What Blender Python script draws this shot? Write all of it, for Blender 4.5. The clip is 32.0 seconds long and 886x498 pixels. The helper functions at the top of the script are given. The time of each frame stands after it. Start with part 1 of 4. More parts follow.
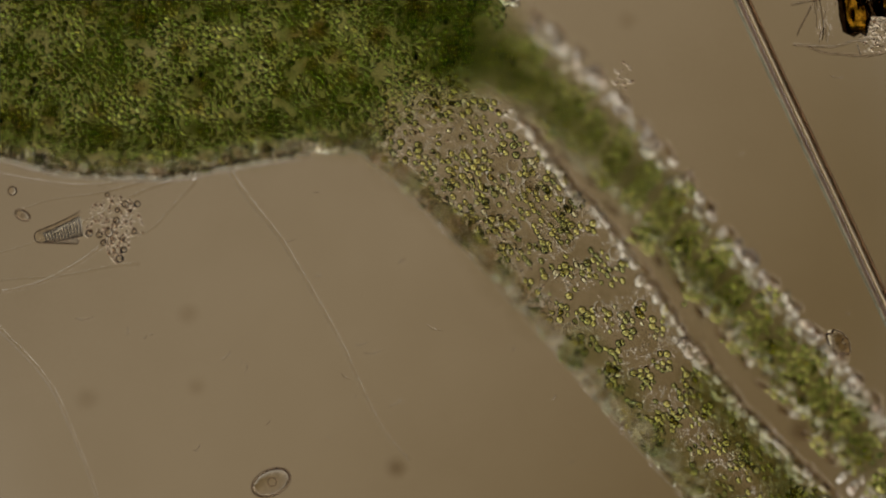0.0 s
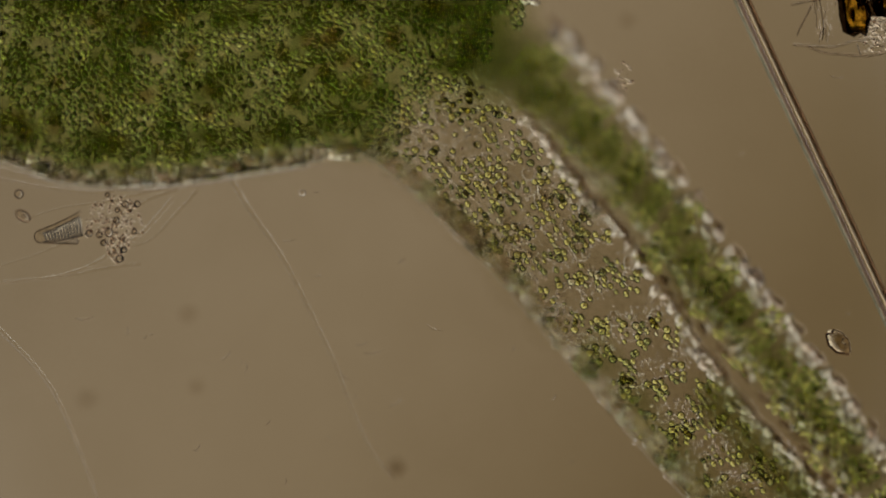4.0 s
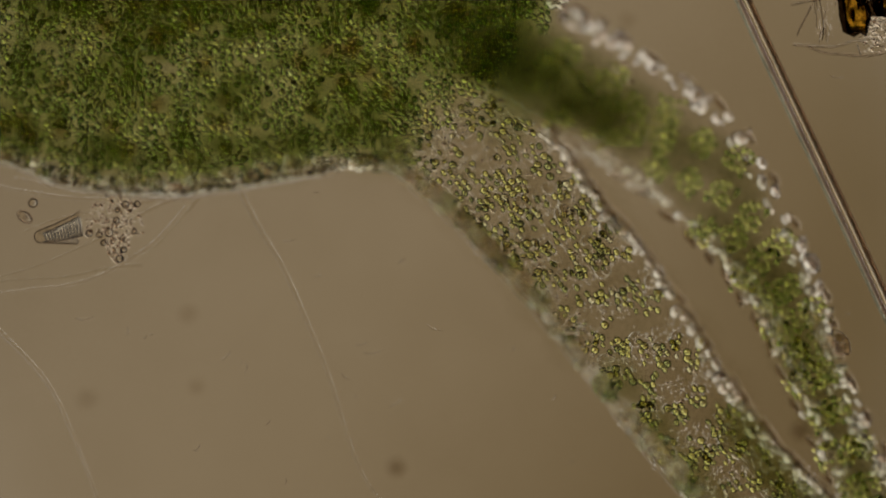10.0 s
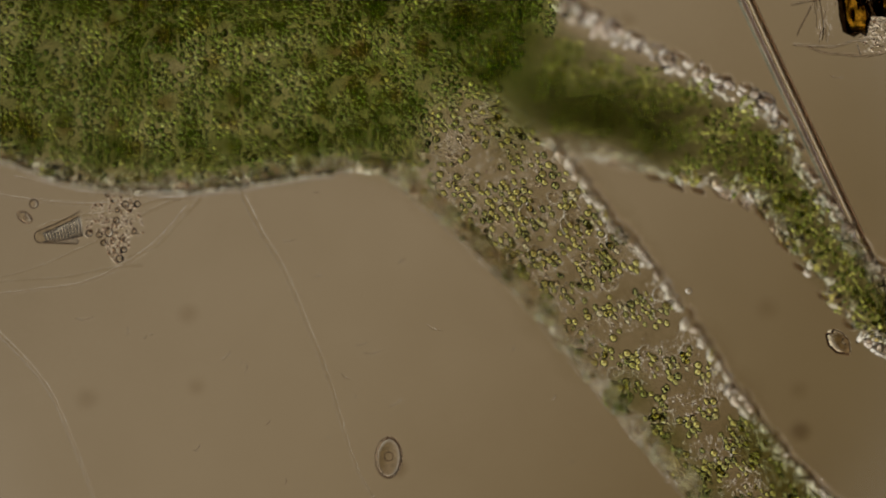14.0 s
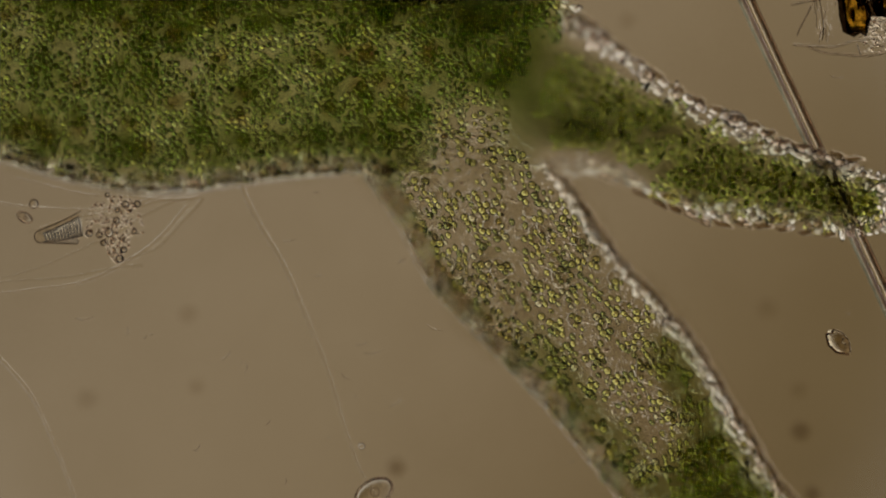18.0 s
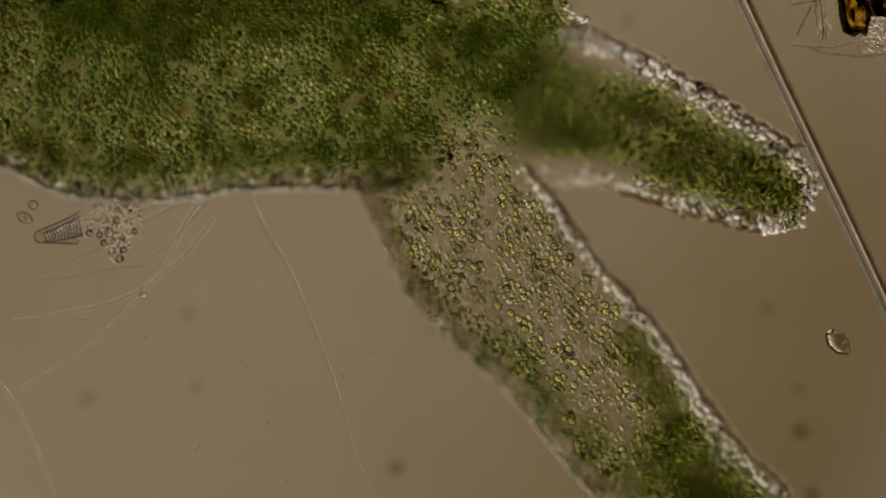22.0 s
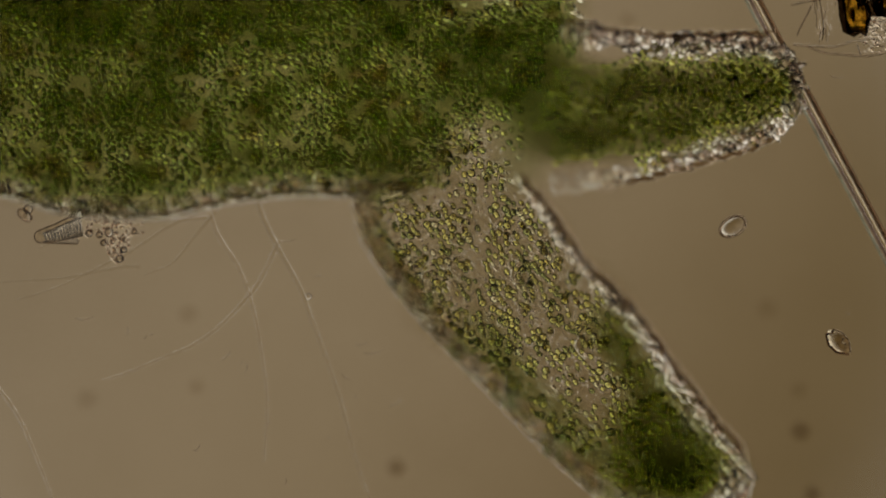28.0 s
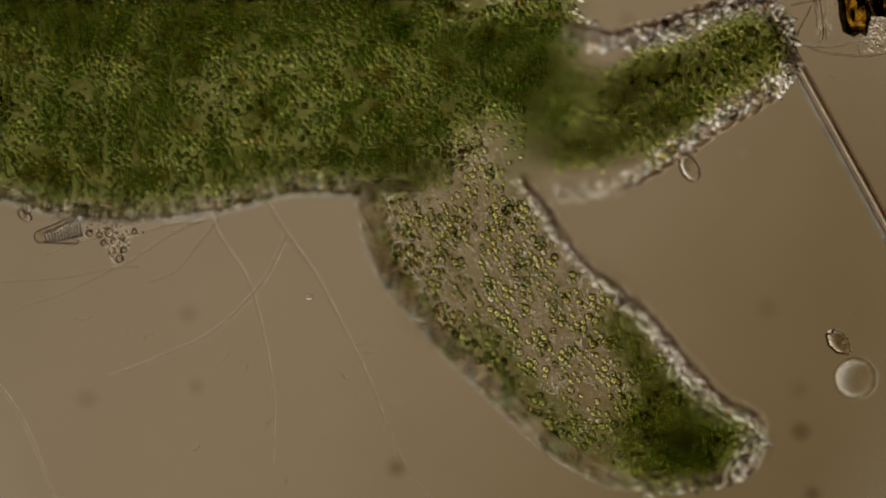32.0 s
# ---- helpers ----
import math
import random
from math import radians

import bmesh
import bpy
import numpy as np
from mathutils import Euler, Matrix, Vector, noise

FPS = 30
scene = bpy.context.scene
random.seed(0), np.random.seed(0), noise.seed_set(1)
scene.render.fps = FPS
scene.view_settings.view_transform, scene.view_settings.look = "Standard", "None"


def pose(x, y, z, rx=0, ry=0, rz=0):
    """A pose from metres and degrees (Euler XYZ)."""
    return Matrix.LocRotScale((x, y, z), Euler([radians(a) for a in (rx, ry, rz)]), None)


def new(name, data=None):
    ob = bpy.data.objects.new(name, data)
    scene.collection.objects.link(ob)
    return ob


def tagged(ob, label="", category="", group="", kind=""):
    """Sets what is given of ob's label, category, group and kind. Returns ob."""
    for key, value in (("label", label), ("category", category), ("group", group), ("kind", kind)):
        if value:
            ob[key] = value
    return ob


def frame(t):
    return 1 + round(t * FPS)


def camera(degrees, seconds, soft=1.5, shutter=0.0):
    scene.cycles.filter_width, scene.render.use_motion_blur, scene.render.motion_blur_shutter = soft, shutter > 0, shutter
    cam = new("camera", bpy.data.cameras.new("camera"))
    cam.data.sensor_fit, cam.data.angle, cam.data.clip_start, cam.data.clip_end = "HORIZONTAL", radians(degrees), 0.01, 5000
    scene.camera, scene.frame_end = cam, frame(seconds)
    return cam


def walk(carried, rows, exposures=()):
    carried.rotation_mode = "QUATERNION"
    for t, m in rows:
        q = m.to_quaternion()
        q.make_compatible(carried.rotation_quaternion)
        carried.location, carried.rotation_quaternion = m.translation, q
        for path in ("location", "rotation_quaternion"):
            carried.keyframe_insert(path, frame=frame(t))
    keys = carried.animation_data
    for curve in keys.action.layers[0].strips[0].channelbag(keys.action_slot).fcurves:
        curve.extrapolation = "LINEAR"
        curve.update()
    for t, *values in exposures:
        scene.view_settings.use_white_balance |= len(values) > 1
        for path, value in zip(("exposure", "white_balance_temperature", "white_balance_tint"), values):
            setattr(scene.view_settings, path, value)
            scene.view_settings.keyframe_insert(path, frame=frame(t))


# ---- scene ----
# A microscope view of a green polyp on a slide. One metre here stands for a
# hundredth of the view's width in thousandths: U metres to a unit of the plan.
H = 224.5        # height of the objective above the slide's top
U = 0.01         # plan units to metres
cam = camera(4.0, 32.0, soft=2.05)
cam.data.dof.use_dof = True
cam.data.dof.focus_distance = H - 0.3
cam.data.dof.aperture_fstop = 0.036
walk(cam, [(0.0, pose(0, 0, H)), (32.0, pose(0, 0, H))])


def at(px, py, z=0.0):
    """Plan point (x right, y down, origin at the view's corner) at height z."""
    k = (H - z) / H * U
    return Vector(((px - 784) * k, (441 - py) * k, z))


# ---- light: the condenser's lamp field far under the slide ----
world = bpy.data.worlds.new("room")
scene.world = world
world.use_nodes = True
world.node_tree.nodes["Background"].inputs[0].default_value = (0.9, 0.85, 0.75, 1)
world.node_tree.nodes["Background"].inputs[1].default_value = 0.07
# many thin clear layers lie over one another, so light needs many passes
scene.cycles.max_bounces = 48
scene.cycles.transmission_bounces = 40
scene.cycles.transparent_max_bounces = 64
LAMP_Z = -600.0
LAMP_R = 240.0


# ---- materials ----
def mat(name):
    m = bpy.data.materials.new(name)
    m.use_nodes = True
    nt = m.node_tree
    nt.nodes.clear()
    out = nt.nodes.new("ShaderNodeOutputMaterial")
    return m, nt, out


def node(nt, kind, **values):
    n = nt.nodes.new(kind)
    for key, value in values.items():
        n.inputs[key].default_value = value
    return n


def ramp(nt, source, stops):
    r = nt.nodes.new("ShaderNodeValToRGB")
    e = r.color_ramp.elements
    while len(e) < len(stops):
        e.new(0.5)
    for i, (p, c) in enumerate(stops):
        e[i].position = p
        e[i].color = (*c, 1)
    nt.links.new(source, r.inputs[0])
    return r


def mixc(nt, fac, a, b, kind="MIX"):
    n = nt.nodes.new("ShaderNodeMix")
    n.data_type, n.blend_type = "RGBA", kind
    for socket, v in ((n.inputs[0], fac), (n.inputs[6], a), (n.inputs[7], b)):
        if isinstance(v, (int, float)):
            socket.default_value = v
        elif isinstance(v, tuple):
            socket.default_value = (*v, 1)
        else:
            nt.links.new(v, socket)
    return n.outputs[2]


def math_node(nt, op, a, b=0.0):
    n = nt.nodes.new("ShaderNodeMath")
    n.operation = op
    for i, v in enumerate((a, b)):
        if isinstance(v, (int, float)):
            n.inputs[i].default_value = v
        else:
            nt.links.new(v, n.inputs[i])
    return n.outputs[0]


def glass(name, stops, ior, rough=0.0, grain=0.25, grain_scale=9.0, by="island", bump=0.0, tone=0.0):
    """Clear living matter: refracting, tinted by pigment that varies from piece to piece and in blotches."""
    m, nt, out = mat(name)
    if by == "island":
        rnd = nt.nodes.new("ShaderNodeNewGeometry").outputs["Random Per Island"]
    else:
        rnd = nt.nodes.new("ShaderNodeObjectInfo").outputs["Random"]
    col = ramp(nt, rnd, stops).outputs[0]
    tc = nt.nodes.new("ShaderNodeTexCoord")
    nz = node(nt, "ShaderNodeTexNoise", Scale=grain_scale, Detail=2.0)
    nt.links.new(tc.outputs["Object"], nz.inputs["Vector"])
    blot = ramp(nt, nz.outputs[0], [(0.3, (1 - grain,) * 3), (0.62, (1, 1, 1))]).outputs[0]
    col = mixc(nt, 1.0, col, blot, "MULTIPLY")
    if tone:
        whole = nt.nodes.new("ShaderNodeObjectInfo").outputs["Random"]
        col = mixc(nt, 1.0, col, ramp(nt, whole, [(0.0, (1 - tone, 1 - tone * 0.8, 1 - tone)), (1.0, (1, 1, 1))]).outputs[0], "MULTIPLY")
    g = node(nt, "ShaderNodeBsdfGlass", Roughness=rough, IOR=ior)
    nt.links.new(col, g.inputs["Color"])
    if bump:
        b = node(nt, "ShaderNodeBump", Strength=bump, Distance=0.05)
        nt.links.new(nz.outputs[0], b.inputs["Height"])
        nt.links.new(b.outputs[0], g.inputs["Normal"])
    nt.links.new(g.outputs[0], out.inputs[0])
    return m


def tissue(name, thin, thick, scale, fade=(0.45, 1.0), reach=0.5, stretch=1.0):
    """Soft jelly that only absorbs: thick in its middle, thinning out to nothing at its margin."""
    m, nt, out = mat(name)
    tc = nt.nodes.new("ShaderNodeTexCoord")
    flat = nt.nodes.new("ShaderNodeVectorMath")
    flat.operation = "MULTIPLY"
    flat.inputs[1].default_value = (1 / (reach * stretch), 1 / reach, 0)
    nt.links.new(tc.outputs["Object"], flat.inputs[0])
    ln = nt.nodes.new("ShaderNodeVectorMath")
    ln.operation = "LENGTH"
    nt.links.new(flat.outputs[0], ln.inputs[0])
    body = ramp(nt, ln.outputs["Value"], [(fade[0], (1, 1, 1)), (fade[1], (0, 0, 0))])
    body.color_ramp.interpolation = "EASE"
    oi = nt.nodes.new("ShaderNodeObjectInfo")
    off = nt.nodes.new("ShaderNodeVectorMath")
    off.operation = "ADD"
    nt.links.new(tc.outputs["Object"], off.inputs[0])
    shift = math_node(nt, "MULTIPLY", oi.outputs["Random"], 40.0)
    nt.links.new(shift, off.inputs[1])
    nz = node(nt, "ShaderNodeTexNoise", Scale=scale, Detail=4.0, Roughness=0.65)
    nt.links.new(off.outputs[0], nz.inputs["Vector"])
    wide = node(nt, "ShaderNodeTexNoise", Scale=scale * 0.25, Detail=1.0)
    nt.links.new(off.outputs[0], wide.inputs["Vector"])
    both = math_node(nt, "ADD", math_node(nt, "MULTIPLY", nz.outputs[0], 0.65), math_node(nt, "MULTIPLY", wide.outputs[0], 0.35))
    col = ramp(nt, both, [(0.36, thick), (0.64, thin)]).outputs[0]
    col = mixc(nt, body.outputs[0], (1.0, 1.0, 1.0), col)
    t = nt.nodes.new("ShaderNodeBsdfTransparent")
    nt.links.new(col, t.inputs[0])
    nt.links.new(t.outputs[0], out.inputs[0])
    return m


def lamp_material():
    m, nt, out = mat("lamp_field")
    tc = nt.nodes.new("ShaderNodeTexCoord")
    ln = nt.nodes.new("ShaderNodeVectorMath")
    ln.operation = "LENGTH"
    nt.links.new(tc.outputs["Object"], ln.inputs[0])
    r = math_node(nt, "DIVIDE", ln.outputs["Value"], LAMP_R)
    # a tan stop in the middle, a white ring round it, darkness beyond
    # the ring is out of view, added to brighten whatever bends the light
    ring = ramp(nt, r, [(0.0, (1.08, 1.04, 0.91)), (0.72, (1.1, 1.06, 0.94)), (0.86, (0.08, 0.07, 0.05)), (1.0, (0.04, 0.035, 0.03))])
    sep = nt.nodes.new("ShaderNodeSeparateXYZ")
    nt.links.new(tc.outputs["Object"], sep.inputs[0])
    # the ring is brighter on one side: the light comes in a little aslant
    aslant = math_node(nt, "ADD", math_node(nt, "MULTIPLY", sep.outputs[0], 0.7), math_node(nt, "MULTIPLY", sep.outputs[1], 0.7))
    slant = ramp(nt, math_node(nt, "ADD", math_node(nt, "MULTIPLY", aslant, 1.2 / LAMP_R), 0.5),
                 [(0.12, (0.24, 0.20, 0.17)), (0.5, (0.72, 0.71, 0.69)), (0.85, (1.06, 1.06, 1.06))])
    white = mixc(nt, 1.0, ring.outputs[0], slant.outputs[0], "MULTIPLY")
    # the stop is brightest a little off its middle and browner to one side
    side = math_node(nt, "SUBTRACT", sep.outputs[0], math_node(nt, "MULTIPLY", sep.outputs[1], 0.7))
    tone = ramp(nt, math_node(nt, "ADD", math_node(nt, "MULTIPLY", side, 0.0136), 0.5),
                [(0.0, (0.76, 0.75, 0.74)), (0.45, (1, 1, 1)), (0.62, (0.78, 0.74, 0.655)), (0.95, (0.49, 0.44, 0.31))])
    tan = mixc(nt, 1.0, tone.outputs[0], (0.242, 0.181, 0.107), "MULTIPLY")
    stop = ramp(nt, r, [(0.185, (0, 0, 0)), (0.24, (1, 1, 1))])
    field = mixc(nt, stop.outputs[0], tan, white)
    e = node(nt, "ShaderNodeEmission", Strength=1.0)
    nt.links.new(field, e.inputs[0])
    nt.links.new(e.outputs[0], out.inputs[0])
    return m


def slide_material():
    m, nt, out = mat("slide_glass")
    tc = nt.nodes.new("ShaderNodeTexCoord")
    nz = node(nt, "ShaderNodeTexNoise", Scale=0.55, Detail=5.0)
    nt.links.new(tc.outputs["Object"], nz.inputs["Vector"])
    fine = node(nt, "ShaderNodeTexNoise", Scale=14.0, Detail=2.0)
    nt.links.new(tc.outputs["Object"], fine.inputs["Vector"])
    both = math_node(nt, "ADD", math_node(nt, "MULTIPLY", nz.outputs[0], 0.7), math_node(nt, "MULTIPLY", fine.outputs[0], 0.3))
    film = ramp(nt, both, [(0.35, (0.965, 0.96, 0.95)), (0.6, (1, 1, 1))])
    t = nt.nodes.new("ShaderNodeBsdfTransparent")
    nt.links.new(film.outputs[0], t.inputs[0])
    nt.links.new(t.outputs[0], out.inputs[0])
    return m


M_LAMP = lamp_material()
M_SLIDE = slide_material()
M_ALGA = glass("algal_cell", [(0.0, (0.63, 0.64, 0.42)), (0.3, (0.83, 0.81, 0.51)), (0.7, (0.93, 0.89, 0.57)), (0.85, (0.80, 0.78, 0.50)), (1.0, (0.98, 0.94, 0.80))], 1.20, rough=0.02, grain=0.4, grain_scale=12.0, by="object")
M_ALGAE = glass("algae", [(0.0, (0.56, 0.60, 0.35)), (0.3, (0.82, 0.83, 0.53)), (0.65, (0.93, 0.91, 0.62)), (0.85, (0.90, 0.83, 0.56)), (1.0, (1.0, 0.99, 0.84))], 1.20, rough=0.02, grain=0.35, grain_scale=12.0, tone=0.22)
M_ALGAE_BRIGHT = glass("bright_algae", [(0.0, (0.58, 0.62, 0.33)), (0.5, (0.79, 0.80, 0.45)), (1.0, (0.93, 0.89, 0.58))], 1.11, rough=0.02, grain=0.4, grain_scale=12.0)
M_BEAD = glass("clear_bead", [(0.0, (0.86, 0.82, 0.79)), (0.5, (0.97, 0.94, 0.90)), (1.0, (0.95, 0.88, 0.82))], 1.12, rough=0.08, grain=0.18, grain_scale=16.0, bump=0.2, by="object")
M_SWOLLEN = glass("swollen_bead", [(0.0, (0.86, 0.82, 0.79)), (1.0, (0.96, 0.92, 0.88))], 1.085, rough=0.06, grain=0.15, grain_scale=12.0, bump=0.2, by="object")
M_RIM = glass("tan_rim_cells", [(0.0, (0.90, 0.89, 0.85)), (0.4, (0.98, 0.95, 0.91)), (0.75, (0.96, 0.92, 0.86)), (1.0, (0.91, 0.89, 0.83))], 1.055, rough=0.16, grain=0.12, by="object")
M_VACUOLE = glass("vacuole", [(0.0, (0.96, 0.95, 0.92)), (1.0, (0.99, 0.98, 0.96))], 1.012, grain=0.1)
# brown of the painted edge shade, used on the nuclei too
M_SHADE_BROWN = glass("cuticle", [(0.0, (0.68, 0.61, 0.53)), (1.0, (0.82, 0.75, 0.67))], 1.02, grain=0.2, by="object")
M_WALL = glass("cell_wall", [(0.0, (0.50, 0.43, 0.35)), (1.0, (0.60, 0.52, 0.44))], 1.06, grain=0.2, by="object")
M_EDGE_HALO = glass("edge_halo", [(0.0, (0.97, 0.97, 0.97)), (1.0, (0.98, 0.98, 0.98))], 1.022, rough=0.03, grain=0.05, by="object")
M_BRIGHT_THREAD = glass("bright_thread", [(0.0, (0.98, 0.97, 0.95)), (1.0, (0.98, 0.97, 0.95))], 1.016, grain=0.05)
M_GLINT = glass("fibre_glint", [(0.0, (0.84, 0.78, 0.66)), (1.0, (0.88, 0.82, 0.70))], 1.12, rough=0.35, grain=0.05)
M_FAINT_THREAD = glass("faint_thread", [(0.0, (0.97, 0.96, 0.94)), (1.0, (0.97, 0.96, 0.94))], 1.006, grain=0.03)
M_THREAD = glass("thread", [(0.0, (0.99, 0.98, 0.97)), (1.0, (0.99, 0.98, 0.97))], 1.013, grain=0.03)
M_FIBRE = glass("fibre", [(0.0, (0.91, 0.89, 0.86)), (1.0, (0.91, 0.89, 0.86))], 1.016, grain=0.06, grain_scale=3.0)
M_SCRAP = glass("scrap", [(0.0, (0.80, 0.75, 0.69)), (1.0, (0.90, 0.87, 0.83))], 1.02, grain=0.2, by="object")
# the fibre's optical fringes painted as tints; the first also colours the shell's seam
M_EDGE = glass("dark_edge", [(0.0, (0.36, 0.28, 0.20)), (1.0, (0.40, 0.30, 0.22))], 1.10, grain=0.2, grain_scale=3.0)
M_FRINGE_COOL = glass("cool_fringe", [(0.0, (0.86, 0.93, 0.95)), (1.0, (0.88, 0.94, 0.95))], 1.025, grain=0.15, grain_scale=3.0)
M_FRINGE_GREY = glass("groove", [(0.0, (0.70, 0.64, 0.68)), (1.0, (0.72, 0.66, 0.70))], 1.02, grain=0.1, grain_scale=3.0)
M_CRUST = glass("black_crust", [(0.0, (0.16, 0.12, 0.08)), (1.0, (0.22, 0.16, 0.10))], 1.12, grain=0.4, grain_scale=6.0)
M_SILICA = glass("silica", [(0.0, (0.82, 0.79, 0.74)), (1.0, (0.86, 0.83, 0.79))], 1.2, grain=0.15)
M_RIB = glass("rib_silica", [(0.0, (0.54, 0.52, 0.50)), (1.0, (0.62, 0.60, 0.58))], 1.08, grain=0.15)
M_CLEAR = glass("clear_cell", [(0.0, (0.93, 0.91, 0.86)), (1.0, (0.97, 0.95, 0.92))], 1.036, grain=0.12)
M_SHELL = glass("shell", [(0.0, (0.80, 0.74, 0.64)), (1.0, (0.86, 0.80, 0.70))], 1.035, grain=0.25)
M_OVAL = glass("oval_cell", [(0.0, (0.95, 0.93, 0.88)), (1.0, (1, 0.98, 0.95))], 1.06, rough=0.03, grain=0.12)
M_FAINT = glass("faint_cell", [(0.0, (0.98, 0.97, 0.95)), (1.0, (1.0, 0.99, 0.98))], 1.014, grain=0.08)
M_FAINT_WALL = glass("faint_wall", [(0.0, (0.80, 0.76, 0.68)), (1.0, (0.83, 0.79, 0.72))], 1.006, grain=0.15)
M_GRANULE = glass("granule", [(0.0, (0.76, 0.67, 0.59)), (0.5, (0.92, 0.87, 0.81)), (1.0, (0.85, 0.78, 0.69))], 1.065, rough=0.03, by="object")
M_GRAIN = glass("grain", [(0.0, (0.84, 0.80, 0.76)), (1.0, (0.98, 0.96, 0.94))], 1.05, rough=0.05, grain=0.1)
M_AMBER = glass("amber", [(0.0, (0.50, 0.33, 0.07)), (1.0, (0.66, 0.46, 0.13))], 1.3, grain=0.9, grain_scale=5.0, bump=0.6)
M_BODY = tissue("body_tissue", (0.960, 0.968, 0.927), (0.893, 0.911, 0.828), 4.0, reach=0.98, fade=(0.3, 1.0))
M_DEEP = tissue("deep_shade_tissue", (0.88, 0.91, 0.82), (0.81, 0.85, 0.73), 2.5, reach=0.8, fade=(0.1, 1.0))
M_PALE = tissue("pale_tissue", (1.0, 1.0, 0.99), (0.90, 0.89, 0.85), 16.0, reach=0.88)
M_GREEN = tissue("green_tissue", (0.87, 0.89, 0.78), (0.74, 0.77, 0.62), 5.0, reach=0.55, fade=(0.2, 1.0), stretch=1.35)
M_ARM = tissue("arm_tissue", (0.92, 0.926, 0.878), (0.81, 0.826, 0.75), 7.0, reach=0.55, fade=(0.2, 1.0), stretch=1.35)
M_DAPPLE = tissue("dark_dapple", (0.88, 0.91, 0.80), (0.76, 0.81, 0.64), 5.0, reach=0.26, fade=(0.1, 1.0), stretch=1.3)
M_DAPPLE_TAN = tissue("brown_dapple", (0.92, 0.87, 0.78), (0.82, 0.76, 0.66), 5.0, reach=0.22, fade=(0.1, 1.0), stretch=1.3)
M_DUST_FAINT = tissue("faint_dust", (0.95, 0.94, 0.92), (0.91, 0.89, 0.87), 8.0, reach=0.3, fade=(0.1, 1.0))
M_DUST = tissue("dust", (0.85, 0.82, 0.78), (0.75, 0.71, 0.67), 8.0, reach=0.3, fade=(0.1, 1.0))


# ---- mesh helpers ----
def ico(sub):
    bm = bmesh.new()
    bmesh.ops.create_icosphere(bm, subdivisions=sub, radius=1.0)
    v = np.array([x.co[:] for x in bm.verts])
    f = np.array([[x.index for x in p.verts] for p in bm.faces])
    bm.free()
    return v, f


BALL = {1: ico(1), 2: ico(2), 3: ico(3)}


def balls(name, items, material, sub=2, lumpy=0.0, rng=None):
    """One mesh of many rounded bodies: items are (centre, radii, turn about z)."""
    v0, f0 = BALL[sub]
    vs, fs = [], []
    for i, (c, r, a) in enumerate(items):
        v = v0 * np.array(r)
        if lumpy and rng is not None:
            k = rng.uniform(-1, 1, 3) * 2.2
            v = v * (1 + lumpy * np.sin(v0 @ k * 1.6 + rng.uniform(0, 6)))[:, None]
        ca, sa = math.cos(a), math.sin(a)
        v = v @ np.array([[ca, sa, 0], [-sa, ca, 0], [0, 0, 1]]) + np.array(c)
        vs.append(v)
        fs.append(f0 + i * len(v0))
    me = bpy.data.meshes.new(name)
    me.from_pydata(np.concatenate(vs).tolist(), [], np.concatenate(fs).tolist())
    me.polygons.foreach_set("use_smooth", [True] * len(me.polygons))
    me.materials.append(material)
    return me


def tube(name, pts, radii, material, sides=10):
    """A round rod along a line of points, with rounded ends."""
    pts = [Vector(p) for p in pts]
    vs, fs = [], []
    n = len(pts)
    for i, p in enumerate(pts):
        d = (pts[min(i + 1, n - 1)] - pts[max(i - 1, 0)]).normalized()
        side = d.cross(Vector((0, 0, 1)))
        side = side.normalized() if side.length > 1e-6 else Vector((1, 0, 0))
        up = side.cross(d)
        r = radii[i] if isinstance(radii, (list, tuple)) else radii
        for k in range(sides):
            a = 2 * math.pi * k / sides
            vs.append(p + side * math.cos(a) * r + up * math.sin(a) * r)
    for i in range(n - 1):
        for k in range(sides):
            a, b = i * sides + k, i * sides + (k + 1) % sides
            fs.append((a, b, b + sides, a + sides))
    fs.append(tuple(reversed(range(sides))))
    fs.append(tuple(range((n - 1) * sides, n * sides)))
    me = bpy.data.meshes.new(name)
    me.from_pydata([tuple(v) for v in vs], [], fs)
    me.polygons.foreach_set("use_smooth", [True] * len(me.polygons))
    me.materials.append(material)
    return me


def thing(name, label, category, group="", m=None, data=None):
    ob = tagged(new(name, data), label, category, group)
    if m is not None:
        ob.matrix_basis = m
    return ob


def part(name, mesh, parent, label="", kind=""):
    ob = new(name, mesh)
    ob.parent = parent
    return tagged(ob, label, kind=kind)


def cat(values, s):
    """Smooth curve through evenly numbered values."""
    n = len(values)
    i = min(max(int(math.floor(s)), 0), n - 2)
    f = s - i
    p = [np.asarray(values[min(max(j, 0), n - 1)], float) for j in (i - 1, i, i + 1, i + 2)]
    return 0.5 * (2 * p[1] + (p[2] - p[0]) * f + (2 * p[0] - 5 * p[1] + 4 * p[2] - p[3]) * f * f
                  + (3 * p[1] - p[0] - 3 * p[2] + p[3]) * f ** 3)


# ---- how the polyp's arms bend and draw in: cross sections from root to tip, near side then far side, at each time ----
LOWER = {}
LOWER[14.5] = [(690, 312, 888, 170), (802, 407, 982, 258), (880, 485, 1076, 380), (975, 590, 1165, 482),
               (1197, 854, 1362, 766), (1405, 1085, 1576, 990), (1600, 1310, 1735, 1222), (1700, 1400, 1770, 1345)]
LOWER[16.5] = [(668, 312, 880, 190), (740, 400, 995, 294), (800, 505, 1072, 392), (870, 575, 1133, 472),
               (1000, 720, 1268, 627), (1120, 865, 1384, 842), (1230, 1010, 1430, 950), (1370, 1090, 1450, 1060)]
